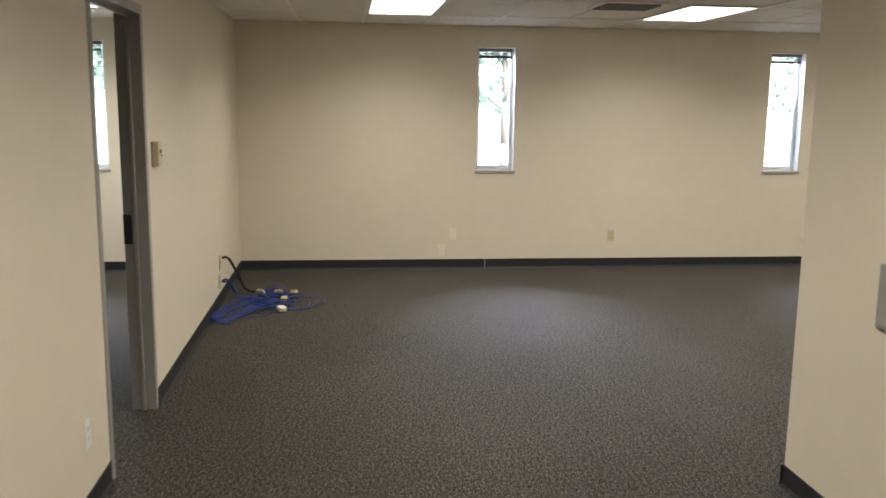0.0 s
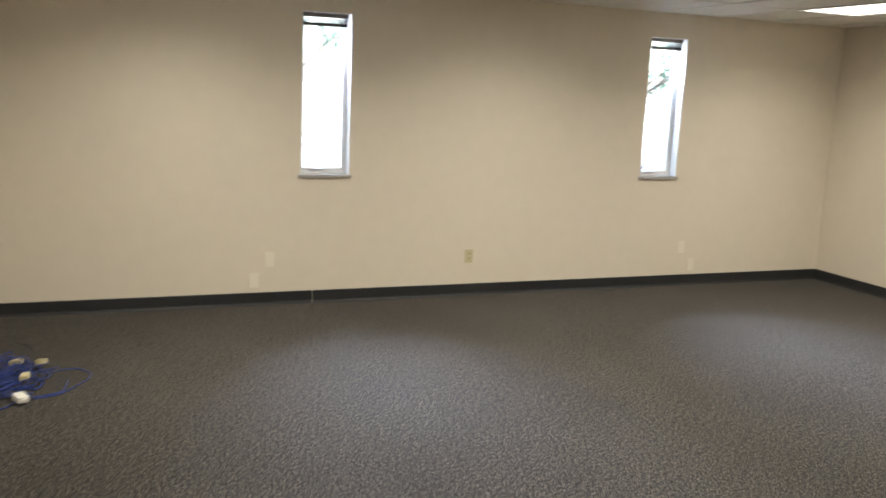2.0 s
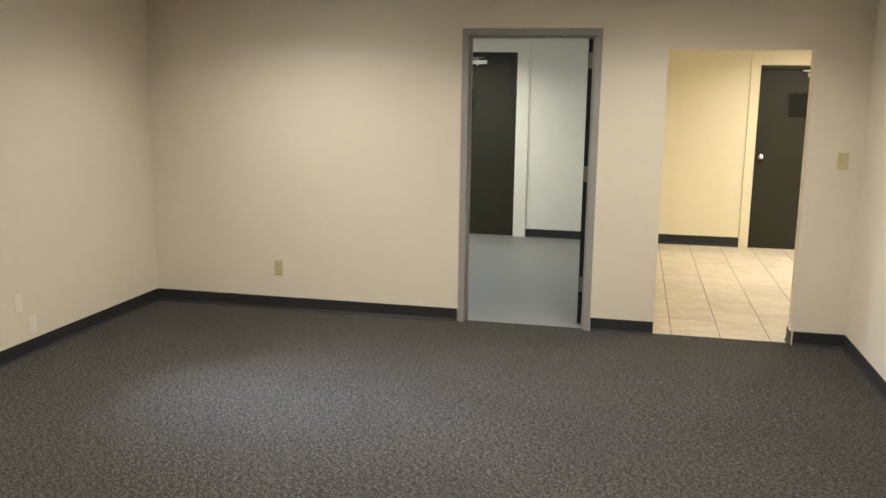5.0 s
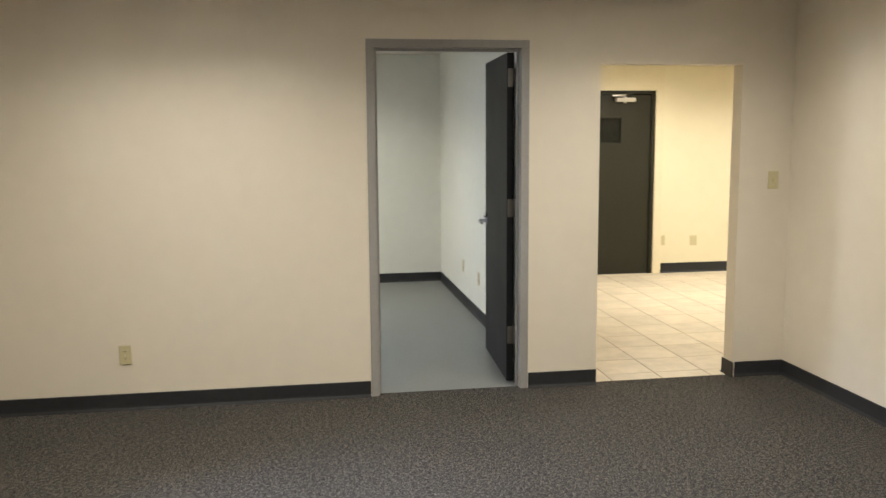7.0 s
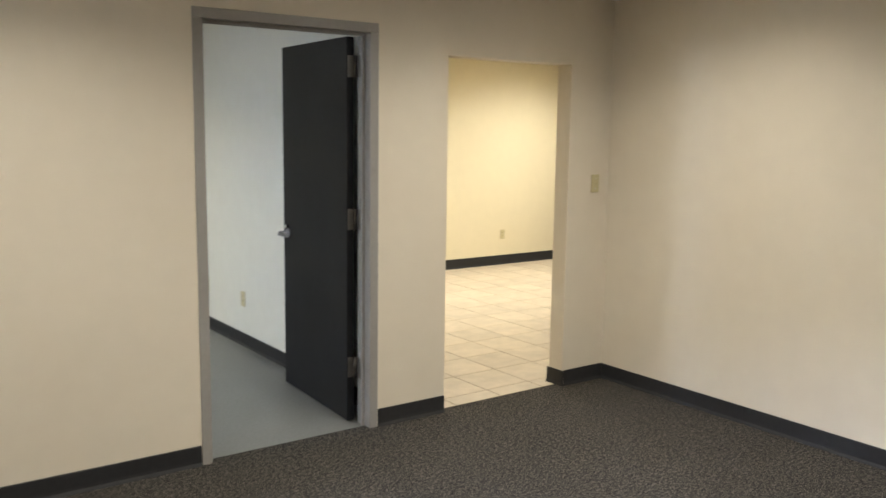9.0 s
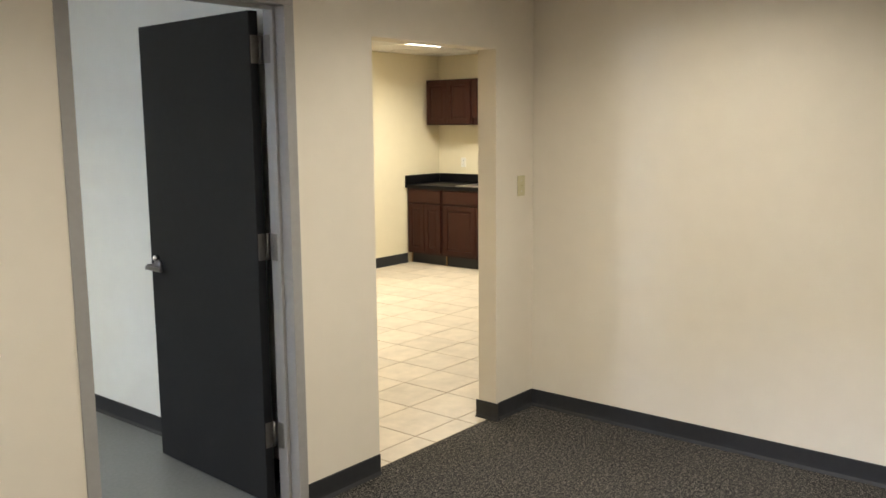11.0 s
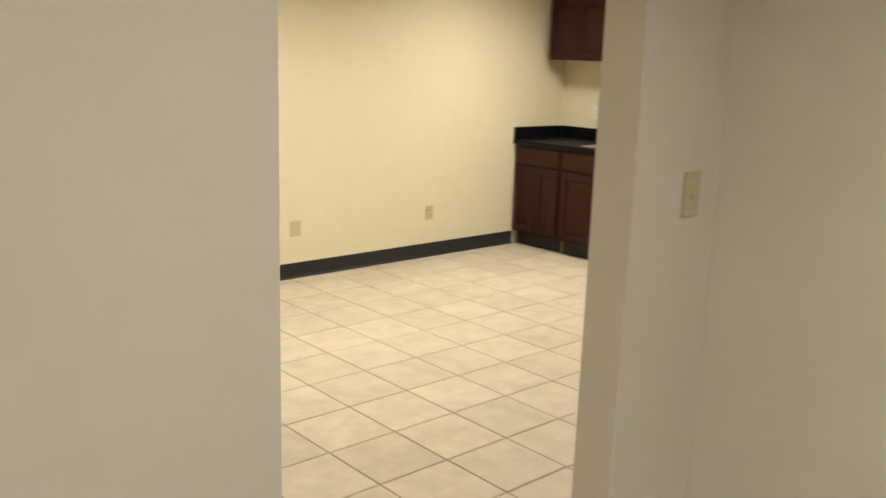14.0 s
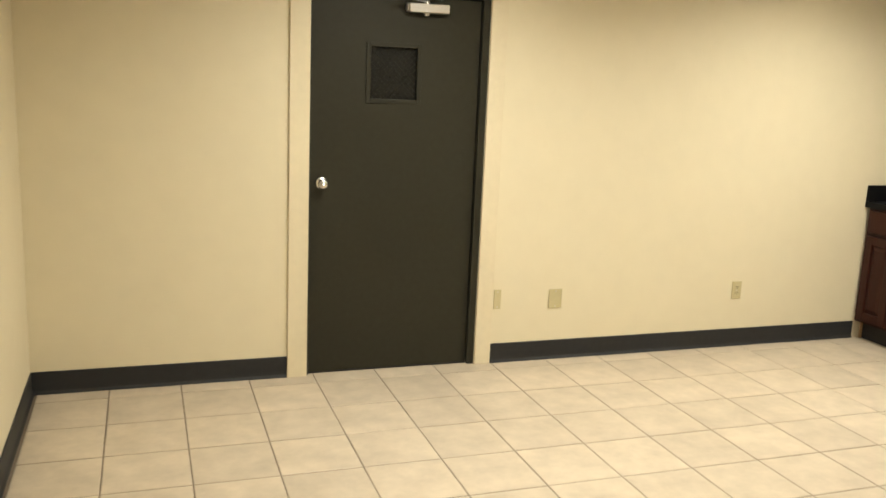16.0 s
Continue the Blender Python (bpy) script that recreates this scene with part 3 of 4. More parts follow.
for s in (1, -1):
    yb = LEAF_T if s > 0 else 0.0
    bm = bmesh.new()
    m = Matrix.Translation((LEAF_W - 0.065, yb, 0.985)) @ pose(0, 0, 0, -90 * s)
    turned(bm, [(0.030, 0.0), (0.030, 0.005), (0.024, 0.011), (0.0125, 0.015), (0.0115, 0.05), (0.013, 0.056), (0.0, 0.058)], m, 20)
    ya, yc = (yb + 0.046, yb + 0.062) if s > 0 else (yb - 0.062, yb - 0.046)
    box(bm, LEAF_W - 0.185, LEAF_W - 0.045, ya, yc, 0.968, 0.988, 0.004)
    h = new("lever_handle", mesh_of("lever_handle", bm, M_LEVER))
    h.parent = door
    tagged(h, "grey steel lever on a round rose")
    bm = bmesh.new()
    turned(bm, [(0.016, 0.0), (0.016, 0.018), (0.012, 0.024), (0.0, 0.025)], Matrix.Translation((LEAF_W - 0.065, yb, 1.02)) @ pose(0, 0, 0, -90 * s), 16)
    c = new("lock_cylinder", mesh_of("lock_cylinder", bm, M_CHROME))
    c.parent = h
    tagged(c, "bright chrome lock cylinder")
bm = bmesh.new()
box(bm, LEAF_W, LEAF_W + 0.002, 0.01, 0.035, 0.93, 1.07)
h = new("latch_plate", mesh_of("latch_plate", bm, M_STEEL))
h.parent = door


# ---- dark fire doors in the back wall ----
def dark_door(k, x0, x1, ztop, zcase, c0, c1, casing_material, knob_left=True, yf=YB):
    fr = 0.04
    d = thing("door_%d" % k, ((x0 + x1) / 2, yf, 0), "closed olive-black door with a small wired glass lite and a closer", "door", "", "structure")
    bm = bmesh.new()
    box(bm, x0, x0 + 0.012, yf + 0.002, yf + 0.12, 0, ztop - fr, 0.002)
    box(bm, x1 - fr, x1, yf + 0.002, yf + 0.028, 0, ztop - fr, 0.002)
    box(bm, x1 - fr + 0.012, x1, yf + 0.028, yf + 0.12, 0, ztop - fr, 0.002)
    box(bm, x0, x1, yf + 0.002, yf + 0.12, ztop - fr + 0.001, ztop, 0.002)
    part("frame", bm, M_DARKDOOR, d)
    lx0, lx1, lz1 = x0 + 0.014, x1 - fr - 0.004, ztop - fr - 0.004
    ly0, ly1 = yf + 0.032, yf + 0.076
    gw = 0.27
    gx0 = (lx0 + lx1) / 2 - 0.135 - 0.02
    gz0, gz1 = (1.49, 1.775)
    bm = bmesh.new()
    gx1 = gx0 + gw
    for a in ((lx0, gx0, 0.008, lz1), (gx1, lx1, 0.008, lz1), (gx0, gx1, 0.008, gz0), (gx0, gx1, gz1, lz1)):
        vs = box(bm, a[0], a[1], ly0, ly1, a[2], a[3])
    bmesh.ops.remove_doubles(bm, verts=bm.verts[:], dist=0.0001)
    leaf = part("leaf", bm, M_DARKDOOR, d)
    bm = bmesh.new()
    r = 0.016
    for a in ((gx0 - r, gx0 + 0.008, gz0 - r, gz1 + r), (gx1 - 0.008, gx1 + r, gz0 - r, gz1 + r), (gx0 + 0.008, gx1 - 0.008, gz0 - r, gz0 + 0.008), (gx0 + 0.008, gx1 - 0.008, gz1 - 0.008, gz1 + r)):
        box(bm, a[0], a[1], ly0 - 0.007, ly0 + 0.012, a[2], a[3], 0.002)
    part("lite_frame", bm, M_DARKDOOR, d)
    glass = slab("wired_glass", M_WIRE, d, gx0, gx1, ly0 + 0.02, ly0 + 0.026, gz0, gz1, 0, "dark wired safety glass")
    bm = bmesh.new()
    n = 14
    w, hgt = gx1 - gx0 - 0.02, gz1 - gz0 - 0.02
    for i in range(-n, n + 1):
        for s in (1, -1):
            pts = []
            c = i * 0.034
            for q in range(2):
                t0 = max(-w / 2, -hgt / 2 - c) if q == 0 else min(w / 2, hgt / 2 - c)
                pts.append((t0, t0 + c))
            if pts[1][0] - pts[0][0] < 0.01:
                continue
            tube(bm, [((gx0 + gx1) / 2 + s * u, ly0 + 0.018, (gz0 + gz1) / 2 + v) for u, v in pts], 0.0011, 4)
    part("wire_mesh", bm, M_MESHWIRE, glass)
    kx = lx0 + 0.06 if knob_left else lx1 - 0.06
    bm = bmesh.new()
    m = Matrix.Translation((kx, ly0, 1.05)) @ pose(0, 0, 0, 90)
    turned(bm, [(0.034, 0.0), (0.033, 0.004), (0.026, 0.008), (0.013, 0.012), (0.012, 0.03), (0.022, 0.036), (0.027, 0.048), (0.024, 0.062), (0.012, 0.067), (0.0, 0.067)], m, 24)
    part("door_knob", bm, M_CHROME, d, "polished chrome door knob")
    # closer: body and two-part arm
    cx = (lx0 + lx1) / 2 + 0.16
    cz = 1.975 if k == 3 else 2.085
    bm = bmesh.new()
    box(bm, cx - 0.12, cx + 0.10, ly0 - 0.055, ly0, cz - 0.025, cz + 0.022, 0.006)
    turned(bm, [(0.024, -0.13), (0.024, -0.118)], Matrix.Translation((cx, ly0 - 0.028, cz)) @ pose(0, 0, 0, 0, 90), 14)
    turned(bm, [(0.014, -0.04), (0.016, -0.03), (0.016, 0.03), (0.012, 0.04)], Matrix.Translation((cx - 0.02, ly0 - 0.03, cz)), 14)
    bmesh.ops.translate(bm, verts=bm.verts[:], vec=-place_of(d))
    me = mesh_of("door_closer", bm, M_STEEL)
    cl = new("door_closer", me)
    cl.parent = d
    tagged(cl, "silver hydraulic door closer")
    bm = bmesh.new()
    tube(bm, [(cx - 0.02, ly0 - 0.03, cz + 0.036), (cx - 0.12, ly0 - 0.09, cz + 0.04), (cx - 0.2, ly0 - 0.12, cz + 0.04)], 0.008, 8)
    tube(bm, [(cx - 0.2, ly0 - 0.12, cz + 0.043), (cx - 0.02, ly0 - 0.06, cz + 0.05), (cx + 0.07, ly0 - 0.01, cz + 0.055)], 0.007, 8)
    part("closer_arm", bm, M_STEEL, cl)
    slab("threshold", M_BLACK, d, x0 + 0.012, x1 - fr, ly0, ly1 + 0.04, -0.004, 0.006)
    # flat casing boards
    for nm, a, b, z0, z1 in (("casing", c0, x0, 0, zcase), ("casing", x1, c1, 0, zcase), ("casing_head", x0, x1, ztop, zcase)):
        slab(nm, casing_material, d, a, b, yf - 0.018, yf + 0.001, z0, z1, 0.002, "painted flat casing board")
    slab("backing", M_BLACK, d, x0, x1, yf + 0.125, yf + WT, 0, ztop)
    return d


dark_door(3, TD0, TD1, 2.075, 2.36, 2.484, 3.657, M_CASING)
dark_door(4, SD0, SD1, 2.2, 2.345, SD0 - 0.12, 0.0, M_STORE, yf=YB - 0.004)


# ---- wall plates ----
def wall_plate(x, y, z, face, kind, material=None, w=0.07, h=0.115, label=""):
    """face: degrees of turn of a plate that looks towards -y."""
    material = material or M_IVORY
    names = {"outlet": ("electrical_outlet", label or "ivory duplex outlet plate on the wall", "outlet"), "switch": ("light_switch", label or "ivory toggle switch plate on the wall", "light switch"), "blank": ("wall_plate", label or "ivory blank cover plate on the wall", "wall plate"), "jack": ("wall_plate", label or "ivory cover plate with a data jack", "wall plate")}
    nm, lab, cat = names[kind]
    t = thing(nm, (x, y, z), lab, cat, "wall plates")
    t.rotation_euler = (0, 0, radians(face))

    def local(name, bm, m, lb=""):
        ob = new(name, mesh_of(name, bm, m))
        ob.parent = t
        return tagged(ob, lb)

    bm = bmesh.new()
    box(bm, -w / 2, w / 2, -0.0065, 0.0, -h / 2, h / 2, 0.0025)
    local("plate", bm, material)
    if kind == "outlet":
        for s in (-1, 1):
            bm = bmesh.new()
            box(bm, -0.0165, 0.0165, -0.0085, -0.006, s * 0.0195 - 0.0135, s * 0.0195 + 0.0135, 0.002)
            local("receptacle", bm, material)
            bm = bmesh.new()
            for sx in (-0.0065, 0.0065):
                box(bm, sx - 0.0012, sx + 0.0012, -0.0092, -0.0083, s * 0.0195 - 0.001, s * 0.0195 + 0.008)
            turned(bm, [(0.0024, 0.0), (0.0024, 0.001)], Matrix.Translation((0, -0.0083, s * 0.0195 - 0.007)) @ pose(0, 0, 0, 90), 8)
            local("slots", bm, M_BLACK)
        screws = (0.0,)
    elif kind == "switch":
        bm = bmesh.new()
        box(bm, -0.005, 0.005, -0.009, -0.006, -0.012, 0.012, 0.001)
        vs = box(bm, -0.004, 0.004, -0.019, -0.006, -0.003, 0.006, 0.0012)
        local("toggle", bm, material)
        screws = (-0.03, 0.03)
    elif kind == "jack":
        bm = bmesh.new()
        box(bm, -0.009, 0.009, -0.0078, -0.006, -0.009, 0.009, 0.0005)
        local("jack", bm, M_BLACK)
        screws = (-0.045, 0.045)
    else:
        screws = (-0.045, 0.045)
    for z in screws:
        bm = bmesh.new()
        turned(bm, [(0.0035, 0.0), (0.0028, 0.0014)], Matrix.Translation((0, -0.0063, z)) @ pose(0, 0, 0, 90), 8)
        local("screw", bm, M_STEEL)
    return t


W = 90
wall_plate(XW, -3.806, 0.338, W, "outlet")
wall_plate(XW, -5.48, 0.36, W, "blank", M_PLATE, label="wall-coloured blank cover plate beneath the window")
wall_plate(XW, -5.60, 0.196, W, "blank", M_PLATE, label="wall-coloured blank cover plate near the floor")
wall_plate(XW, -1.657, 0.362, W, "blank", M_PLATE, label="wall-coloured blank cover plate beneath the window")
wall_plate(XW, -1.535, 0.196, W, "blank", M_PLATE, label="wall-coloured blank cover plate near the floor")
wall_plate(-1.456, YD, 0.336, 0, "outlet")
wall_plate(2.632, YD, 1.306, 0, "switch")
wall_plate(3.69, YB, 0.38, 0, "blank", w=0.045, label="narrow ivory blank plate beside the door casing")
wall_plate(4.06, YB, 0.37, 0, "blank", w=0.085)
wall_plate(5.34, YB, 0.37, 0, "outlet")
wall_plate(XS, 2.80, 0.37, -90, "outlet", M_IVORY, label="ivory duplex outlet in the storage room")
wall_plate(XS, 2.08, 0.36, -90, "outlet", M_IVORY, label="ivory duplex outlet in the storage room")
wall_plate(2.78, YL, 0.352, 180, "outlet", M_WHITEPL, label="white duplex outlet beside the doorway")
wall_plate(-1.06, YL, 0.355, 180, "jack")
wall_plate(-1.0, YL, 0.2, 180, "jack")
wall_plate(XW, -9.6, 0.36, W, "outlet", label="ivory outlet in the adjoining room")
wall_plate(XK, 3.755, 1.18, -90, "outlet", M_WHITEPL, label="white outlet above the kitchen counter")

# thermostat on the side wall
th = thing("thermostat", (1.310, YL, 1.40), "ivory wall thermostat with a small lever", "thermostat")
slab("back_plate", M_SILL, th, 1.255, 1.365, YL, YL + 0.012, 1.33, 1.47, 0.003)
slab("cover", M_IVORY, th, 1.260, 1.360, YL + 0.012, YL + 0.04, 1.335, 1.465, 0.006)
slab("dial_window", M_BLACK, th, 1.285, 1.335, YL + 0.04, YL + 0.0415, 1.405, 1.425)
slab("lever", M_WHITEPL, th, 1.302, 1.318, YL + 0.04, YL + 0.05, 1.385, 1.399, 0.002)

# grey box on the passage wall
gb = thing("control_box", (3.44, YS, 1.02), "grey rounded plastic control box on the passage wall", "control box")
slab("body", M_FRAME, gb, 3.335, 3.545, YS - 0.016, YS, 0.895, 1.136, 0.006)
slab("cover", M_FRAME, gb, 3.35, 3.53, YS - 0.022, YS - 0.016, 0.91, 1.12, 0.003)

# ---- kitchen ----
KF = 6.318


def raised_door(parent, x, y0, y1, z0, z1, material, name="door"):
    """Raised panel front on a face that looks towards -x."""
    bm = bmesh.new()
    s = 0.055
    for a in ((y0, y0 + s, z0, z1), (y1 - s, y1, z0, z1), (y0 + s, y1 - s, z0, z0 + s), (y0 + s, y1 - s, z1 - s, z1)):
        box(bm, x - 0.02, x - 0.001, a[0], a[1], a[2], a[3], 0.0025)
    a0, a1, b0, b1 = y0 + s, y1 - s, z0 + s, z1 - s
    box(bm, x - 0.009, x - 0.001, a0, a1, b0, b1)
    r = 0.03
    out = [bm.verts.new((x - 0.0092, p, q)) for p, q in ((a0 + 0.004, b0 + 0.004), (a1 - 0.004, b0 + 0.004), (a1 - 0.004, b1 - 0.004), (a0 + 0.004, b1 - 0.004))]
    inn = [bm.verts.new((x - 0.018, p, q)) for p, q in ((a0 + r, b0 + r), (a1 - r, b0 + r), (a1 - r, b1 - r), (a0 + r, b1 - r))]
    for i in range(4):
        bm.faces.new((out[i], out[(i + 1) % 4], inn[(i + 1) % 4], inn[i]))
    bm.faces.new(inn)
    return part(name, bm, material, parent)


def base_cabinet(y0, y1, splits, label):
    c = thing("base_cabinet", (KF + 0.28, (y0 + y1) / 2, 0), label, "cabinet", "kitchen base cabinets")
    slab("body", M_CHERRYD, c, KF, XK - 0.002, y0, y1, 0.125, 0.897, 0.001)
    slab("toe_kick", M_TOE, c, KF + 0.07, KF + 0.085, y0 + 0.002, y1 - 0.002, 0, 0.125)
    bm = bmesh.new()
    box(bm, KF - 0.019, KF - 0.001, y0 + 0.018, y1 - 0.018, 0.735, 0.88, 0.004)
    part("drawer_front", bm, M_CHERRY, c)
    ys = [y0 + 0.018, *splits, y1 - 0.018]
    for a, b in zip(ys, ys[1:]):
        raised_door(c, KF, a + 0.003, b - 0.003, 0.145, 0.712, M_CHERRY)
    slab("support_leg", M_RAWWOOD, c, KF + 0.05, KF + 0.07, y1 - 0.012, y1 - 0.005, 0, 0.125)
    return c


base_cabinet(3.593, 4.125, [3.86], "cherry base cabinet with one drawer over two raised panel doors")
base_cabinet(2.62, 3.590, [3.105], "cherry sink base cabinet with a false drawer and two doors")
ct = thing("countertop", (6.6, 3.3, 0.899), "black laminate countertop with a low backsplash", "countertop")
SX0, SX1, SY0, SY1 = 6.39, 6.83, 2.75, 3.42
bm = bmesh.new()
for a in ((KF - 0.03, SX0, 2.6, YB - 0.002), (SX1, XK - 0.002, 2.6, YB - 0.002), (SX0, SX1, 2.6, SY0), (SX0, SX1, SY1, YB - 0.002)):
    box(bm, *a, 0.899, 0.937)
part("worktop", bm, M_COUNTER, ct)
slab("backsplash", M_COUNTER, ct, KF - 0.03, XK - 0.02, YB - 0.022, YB - 0.002, 0.937, 1.043, 0.003)
slab("backsplash", M_COUNTER, ct, XK - 0.022, XK - 0.002, 2.6, YB - 0.022, 0.937, 1.043, 0.003)
sk = thing("kitchen_sink", ((SX0 + SX1) / 2, (SY0 + SY1) / 2, 0.937), "stainless steel double bowl drop-in sink", "sink")
bm = bmesh.new()
for a in ((SX0 - 0.02, SX0 + 0.03, SY0 - 0.02, SY1 + 0.02), (SX1 - 0.05, SX1 + 0.02, SY0 - 0.02, SY1 + 0.02), (SX0 + 0.03, SX1 - 0.05, SY0 - 0.02, SY0 + 0.03), (SX0 + 0.03, SX1 - 0.05, SY1 - 0.03, SY1 + 0.02), (SX0 + 0.03, SX1 - 0.05, (SY0 + SY1) / 2 - 0.015, (SY0 + SY1) / 2 + 0.015)):
    box(bm, *a, 0.9375, 0.943)
part("rim", bm, M_STEEL, sk)
for a, b in ((SY0 + 0.03, (SY0 + SY1) / 2 - 0.015), ((SY0 + SY1) / 2 + 0.015, SY1 - 0.03)):
    bm = bmesh.new()
    x0, x1 = SX0 + 0.03, SX1 - 0.05
    for q in ((x0 - 0.002, x0, a, b, 0.783, 0.938), (x1, x1 + 0.002, a, b, 0.783, 0.938), (x0, x1, a - 0.002, a, 0.783, 0.938), (x0, x1, b, b + 0.002, 0.783, 0.938), (x0, x1, a, b, 0.78, 0.783)):
        box(bm, *q)
    part("bowl", bm, M_STEEL, sk)


def wall_cabinet(y0, y1, z0, z1, splits, label):
    c = thing("wall_cabinet", (6.77, (y0 + y1) / 2, z0), label, "cabinet", "kitchen wall cabinets")
    xf = 6.61
    slab("body", M_CHERRYD, c, xf, XK - 0.002, y0, y1, z0, z1, 0.001)
    ys = [y0 + 0.015, *splits, y1 - 0.015]
    for a, b in zip(ys, ys[1:]):
        raised_door(c, xf, a + 0.002, b - 0.002, z0 + 0.015, z1 - 0.015, M_CHERRY)


wall_cabinet(3.38, 4.06, 1.63, 2.155, [3.735], "cherry wall cabinet with two raised panel doors")
wall_cabinet(2.65, 3.377, 1.70, 2.155, [3.01], "shorter cherry wall cabinet above the sink")
bm = bmesh.new()
box(bm, 6.63, 6.655, 3.12, 3.377, 1.63, 1.70, 0.001)
solid("valance_board", bm, M_CHERRYD, "short cherry filler board under the wall cabinet", "board")

# ---- blue network cables on the carpet ----
rng = random.Random(7)
pile = thing("cable_bundle", (-1.05, -7.2, 0.0), "tangled pile of blue network cables with white jacks on the carpet", "cables")


def wander(cx, cy, rx, ry, turns, phase, h):
    pts = []
    n = int(26 * turns)
    for i in range(n + 1):
        a = phase + 2 * math.pi * turns * i / n
        j = 0.12 * math.sin(3.1 * a + phase) + 0.07 * math.sin(7.3 * a)
        pts.append((cx + (rx * (1 + j)) * math.cos(a) + 0.04 * math.sin(2.3 * a + phase), max(cy + (ry * (1 + j)) * math.sin(a), YL + 0.02), 0.006 + h * (0.5 + 0.5 * math.sin(1.7 * a + phase))))
    return pts


def smooth(pts, n=7):
    """A rounded line through a few points."""
    fine = []
    for i in range(len(pts) - 1):
        p0, p1, p2, p3 = (Vector(pts[max(min(i + d, len(pts) - 1), 0)]) for d in (-1, 0, 1, 2))
        for s in range(n):
            t = s / n
            fine.append(0.5 * (2 * p1 + (p2 - p0) * t + (2 * p0 - 5 * p1 + 4 * p2 - p3) * t * t + (3 * p1 - p0 - 3 * p2 + p3) * t ** 3))
    fine.append(Vector(pts[-1]))
    return fine


def strand(pts, r=0.0036, material=None, name="cable", label=""):
    bm = bmesh.new()
    tube(bm, smooth([(x, max(y, YL + 0.022), max(z, r)) for x, y, z in pts]), r, 6)
    return part(name, bm, material or M_BLUE, pile, label)


# long hanks doubled back on themselves, from the wall base out to the middle of the pile
for k in range(11):
    g = rng.gauss
    ax, ay = -0.46 + g(0, 0.05), -7.55 + g(0, 0.025)
    bx, by = -1.08 + g(0, 0.17), -7.12 + g(0, 0.09)
    w = rng.uniform(0.02, 0.11)
    h = rng.uniform(0.01, 0.06)
    nx, ny = 0.58 * w, 0.81 * w
    cx, cy = (ax + bx) / 2 - 0.06 + g(0, 0.06), (ay + by) / 2 + g(0, 0.05)
    strand([(bx + nx, by + ny, h), (cx + nx, cy + ny, h + 0.01), (ax + nx, ay + ny, 0.012), (ax + 0.05, ay - 0.02, 0.02), (ax - nx, ay - ny, 0.02 + h * 0.3), (cx - nx, cy - ny, h + 0.02), (bx - nx - 0.05, by - ny, h)])
for k in range(13):
    # loose tangle over the middle
    cx, cy = -1.12 + rng.uniform(-0.16, 0.16), -7.2 + rng.uniform(-0.1, 0.1)
    bm = bmesh.new()
    tube(bm, wander(cx, cy, rng.uniform(0.07, 0.26), rng.uniform(0.05, 0.14), rng.uniform(1.0, 1.8), rng.uniform(0, 6.28), rng.uniform(0.02, 0.09)), 0.0036, 6)
    part("cable", bm, M_BLUE, pile)
for k in range(9):
    # thick sheaf leaving the lower wall plate
    o = rng.uniform(-0.035, 0.035)
    q = rng.uniform(-0.02, 0.02)
    strand([(-1.0 + o * 0.2, YL + 0.022, 0.2 + q * 0.3), (-1.02 + o * 0.5, YL + 0.06, 0.2 + q), (-1.06 + o, YL + 0.1, 0.13 + q), (-1.08 + o, YL + 0.15, 0.06 + q * 0.5), (-1.06 + 2 * o, YL + 0.24, 0.04), (-0.98 + 4 * o, YL + 0.36, 0.03)], 0.0042)
# stray ends
strand([(-1.1, -7.0, 0.03), (-1.18, -6.9, 0.02), (-1.2, -6.82, 0.008), (-1.08, -6.76, 0.006), (-0.92, -6.83, 0.006), (-0.8, -6.92, 0.006), (-0.74, -7.04, 0.01)])
strand([(-0.5, -7.4, 0.012), (-0.56, -7.28, 0.006), (-0.64, -7.18, 0.006), (-0.8, -7.06, 0.02)])
strand([(-0.76, -7.14, 0.01), (-0.8, -6.98, 0.006), (-0.86, -6.9, 0.006), (-0.98, -6.88, 0.02)])
strand([(-1.25, -7.3, 0.05), (-1.5, -7.33, 0.08), (-1.68, -7.25, 0.1), (-1.72, -7.16, 0.07), (-1.6, -7.1, 0.01)], 0.0028, M_BLACKC)
strand([(-1.3, -7.22, 0.05), (-1.5, -7.2, 0.1), (-1.58, -7.12, 0.05), (-1.48, -7.05, 0.01)], 0.0028, M_BLACKC)
strand([(-1.08, YL + 0.022, 0.385), (-1.1, YL + 0.04, 0.39), (-1.15, YL + 0.07, 0.36), (-1.25, YL + 0.11, 0.24), (-1.34, YL + 0.14, 0.13), (-1.42, YL + 0.18, 0.04), (-1.46, YL + 0.24, 0.014)], 0.011, M_BLACKC, "black_cable", "thick black coaxial cable")
for x, y, z, a in ((-0.73, -7.1, 0.028, 25), (-1.28, -7.03, 0.045, -30), (-1.28, -7.32, 0.05, 60), (-1.02, -7.1, 0.045, -10), (-1.3, -7.17, 0.045, 80)):
    bm = bmesh.new()
    big = 1.15 if z < 0.04 else 0.85
    box(bm, -0.035 * big, 0.035 * big, -0.026 * big, 0.026 * big, -0.016, 0.016, 0.004)
    box(bm, 0.035 * big, 0.05 * big, -0.012, 0.012, -0.01, 0.01, 0.002)
    bm.transform(pose(x, y, z, rng.uniform(-14, 14), rng.uniform(-14, 14), a))
    part("jack_box", bm, M_WHITEPL if z < 0.04 else M_IVORY, pile, "white plastic jack box")

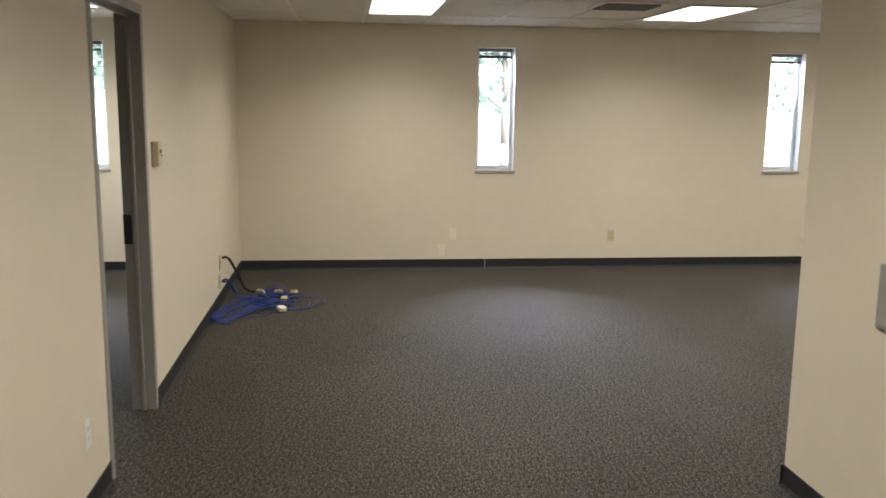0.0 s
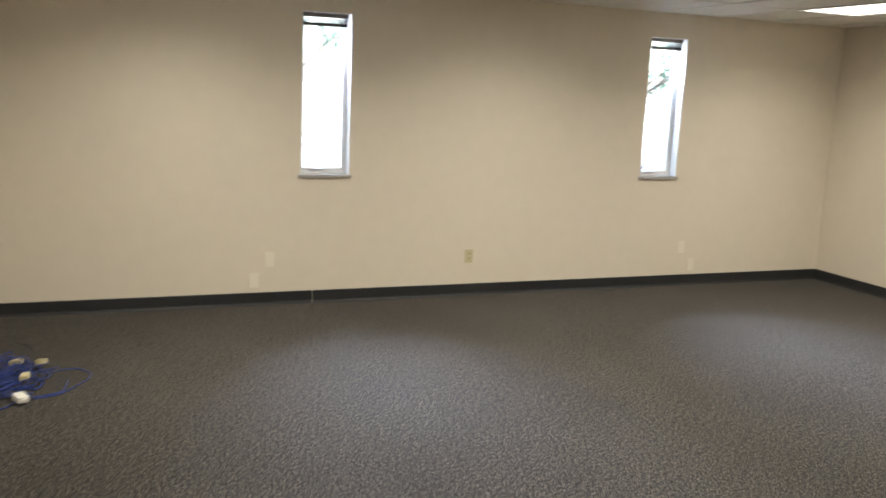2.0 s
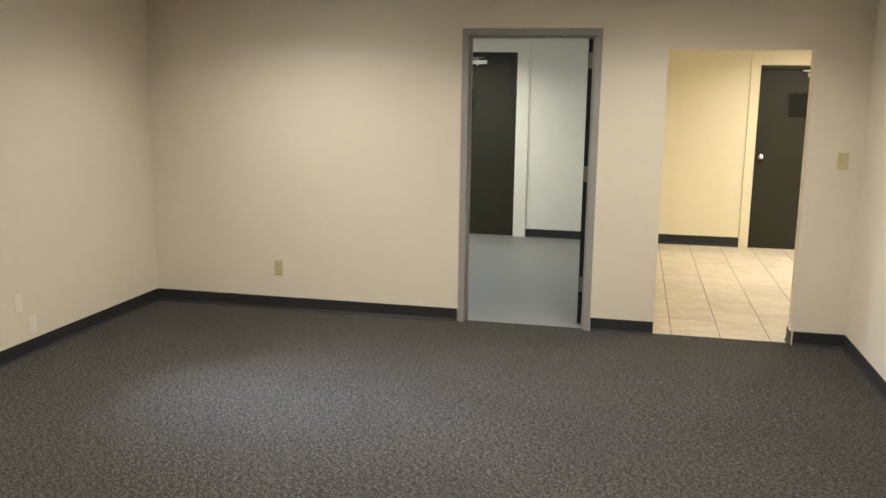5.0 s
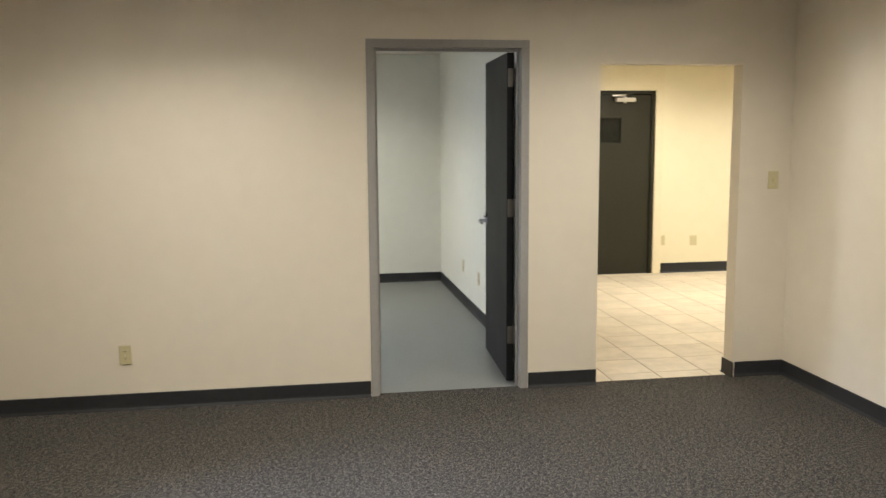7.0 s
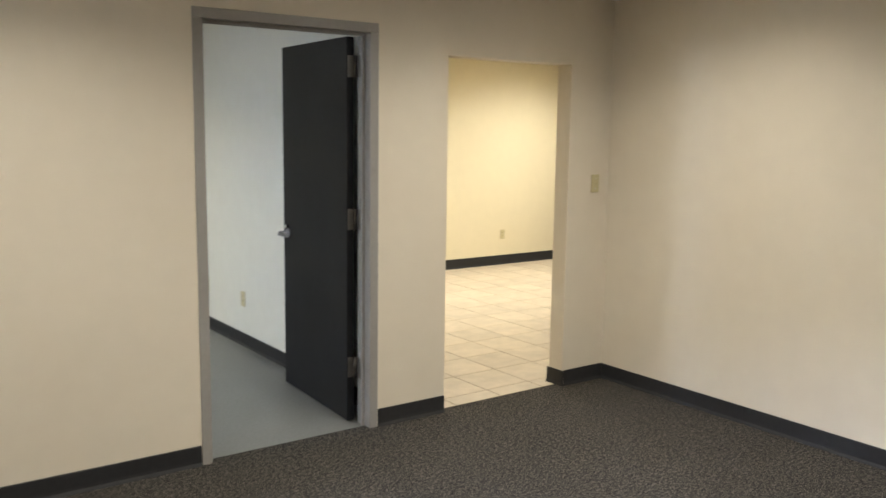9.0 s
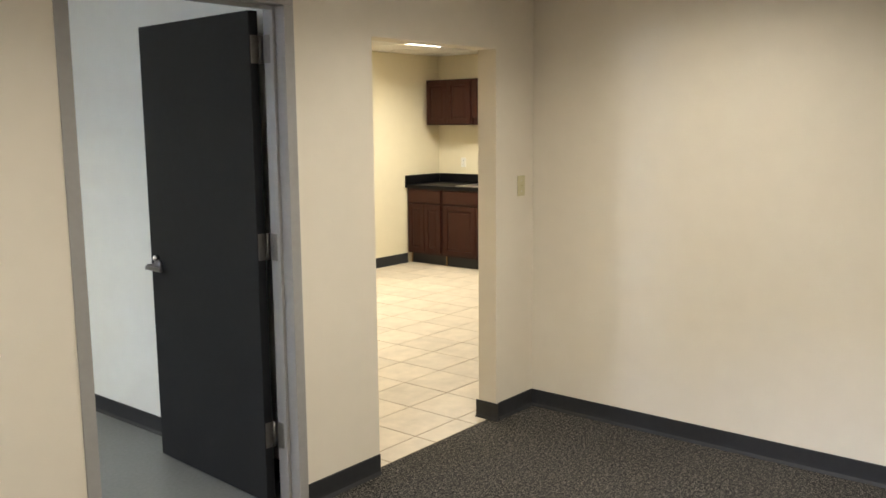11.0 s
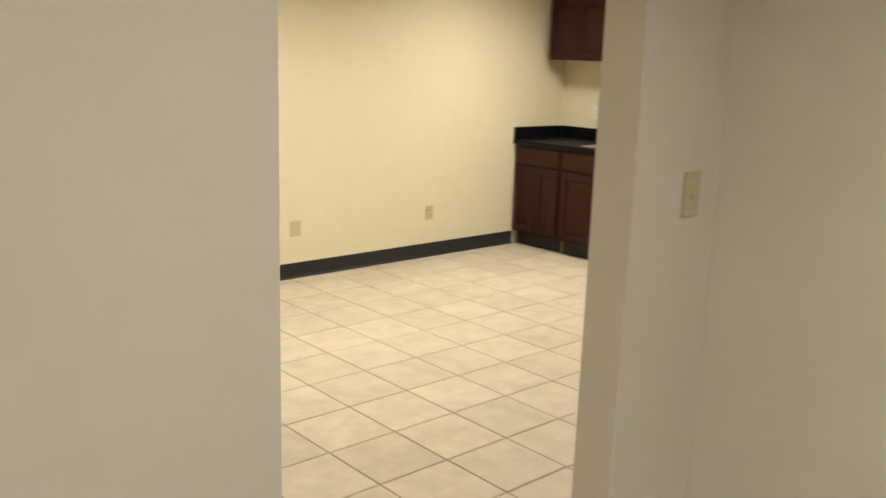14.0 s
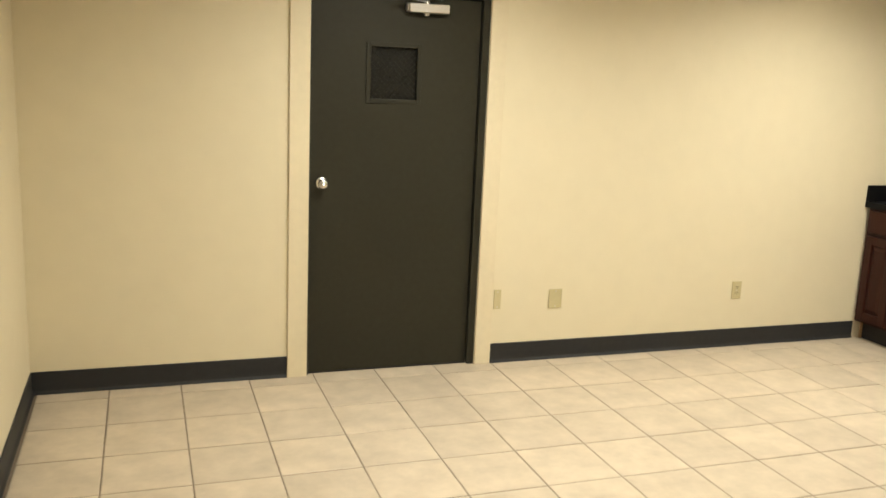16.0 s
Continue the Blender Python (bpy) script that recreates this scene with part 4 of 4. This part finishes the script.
# ---- outside ----
bm = bmesh.new()
v = [bm.verts.new(p) for p in ((-2000, -2000, -0.25), (2000, -2000, -0.25), (2000, 2000, -0.25), (-2000, 2000, -0.25))]
bm.faces.new(v)
solid("ground", bm, M_GROUND, "pale sunlit paving outside", "ground", kind="structure")


def tree(x, y, h, seed):
    r = random.Random(seed)
    t = thing("tree", (x, y, -0.25), "sunlit green leafy tree outside the windows", "tree", "trees outside")
    bm = bmesh.new()
    top = Vector((x + r.uniform(-0.3, 0.3), y + r.uniform(-0.3, 0.3), h * 0.75))
    for k in range(5):
        a, b = k / 5, (k + 1) / 5
        base = Vector((x, y, -0.25))
        tube(bm, [base.lerp(top, a), base.lerp(top, b)], 0.1 * (1 - 0.7 * a), 8)
    tips = []
    for k in range(16):
        s = Vector((x, y, -0.25)).lerp(top, r.uniform(0.35, 0.98))
        a = r.uniform(0, 6.28)
        e = s + Vector((math.cos(a), math.sin(a), r.uniform(0.2, 0.9))) * r.uniform(0.8, 1.9)
        tube(bm, [s, s.lerp(e, 0.5) + Vector((0, 0, 0.1)), e], 0.03, 5)
        tips += [s.lerp(e, 0.6), e, e]
    part("trunk", bm, M_BARK, t)
    bm = bmesh.new()
    for c in tips:
        for _ in range(85):
            p = c + Vector((r.gauss(0, 0.42), r.gauss(0, 0.42), r.gauss(0, 0.34)))
            m = Matrix.Translation(p) @ Euler((r.uniform(0, 6), r.uniform(0, 6), r.uniform(0, 6))).to_matrix().to_4x4()
            s = r.uniform(0.06, 0.13)
            bm.faces.new([bm.verts.new(m @ Vector(q)) for q in ((-s, 0, 0), (0, -s * 0.5, 0.01), (s, 0, 0), (0, s * 0.5, 0.01))])
    part("crown", bm, M_LEAFG, t)


for k, (x, y, h) in enumerate(((-14.5, -2.8, 6.2), (-14.5, 5.9, 6.4), (-12.0, 8.3, 5.6), (-14.0, -12.3, 6.0), (-19.0, 0.7, 6.6), (-15.5, 10.5, 6.8))):
    tree(x, y, h, 3 + 4 * k)

# ---- floor tiles ----
TS, GAP = 0.347, 0.006
bm = bmesh.new()
box(bm, 1.2, XK + 0.05, 0.05, YB + 0.15, -0.12, -0.003)
tile_floor = solid("floor_tile", bm, M_GROUT, "beige ceramic tile floor with brown grout", "floor", "structure")
shapes = {}


def tile_mesh(w, d):
    key = (round(w, 3), round(d, 3))
    if key not in shapes:
        b = bmesh.new()
        c = 0.003
        low = [b.verts.new(p) for p in ((0, 0, -0.006), (w, 0, -0.006), (w, d, -0.006), (0, d, -0.006))]
        mid = [b.verts.new(p) for p in ((0, 0, -0.002), (w, 0, -0.002), (w, d, -0.002), (0, d, -0.002))]
        top = [b.verts.new(p) for p in ((c, c, 0), (w - c, c, 0), (w - c, d - c, 0), (c, d - c, 0))]
        for lo, hi in ((low, mid), (mid, top)):
            for i in range(4):
                b.faces.new((lo[i], lo[(i + 1) % 4], hi[(i + 1) % 4], hi[i]))
        b.faces.new(top)
        shapes[key] = mesh_of("tile", b, M_TILE)
    return shapes[key]


gx, gy = 2.975 - 5 * TS, 2.975 - 9 * TS
rt = random.Random(4)
for i in range(18):
    for j in range(13):
        x0, x1 = max(gx + i * TS, 1.25) + GAP / 2, min(gx + (i + 1) * TS, XK) - GAP / 2
        y0, y1 = max(gy + j * TS, 0.055) + GAP / 2, min(gy + (j + 1) * TS, YB + 0.03) - GAP / 2
        if x1 - x0 < 0.02 or y1 - y0 < 0.02:
            continue
        ob = new("tile", tile_mesh(x1 - x0, y1 - y0))
        ob.location = (x0, y0, rt.uniform(-0.0006, 0.0006))
        ob.parent = tile_floor
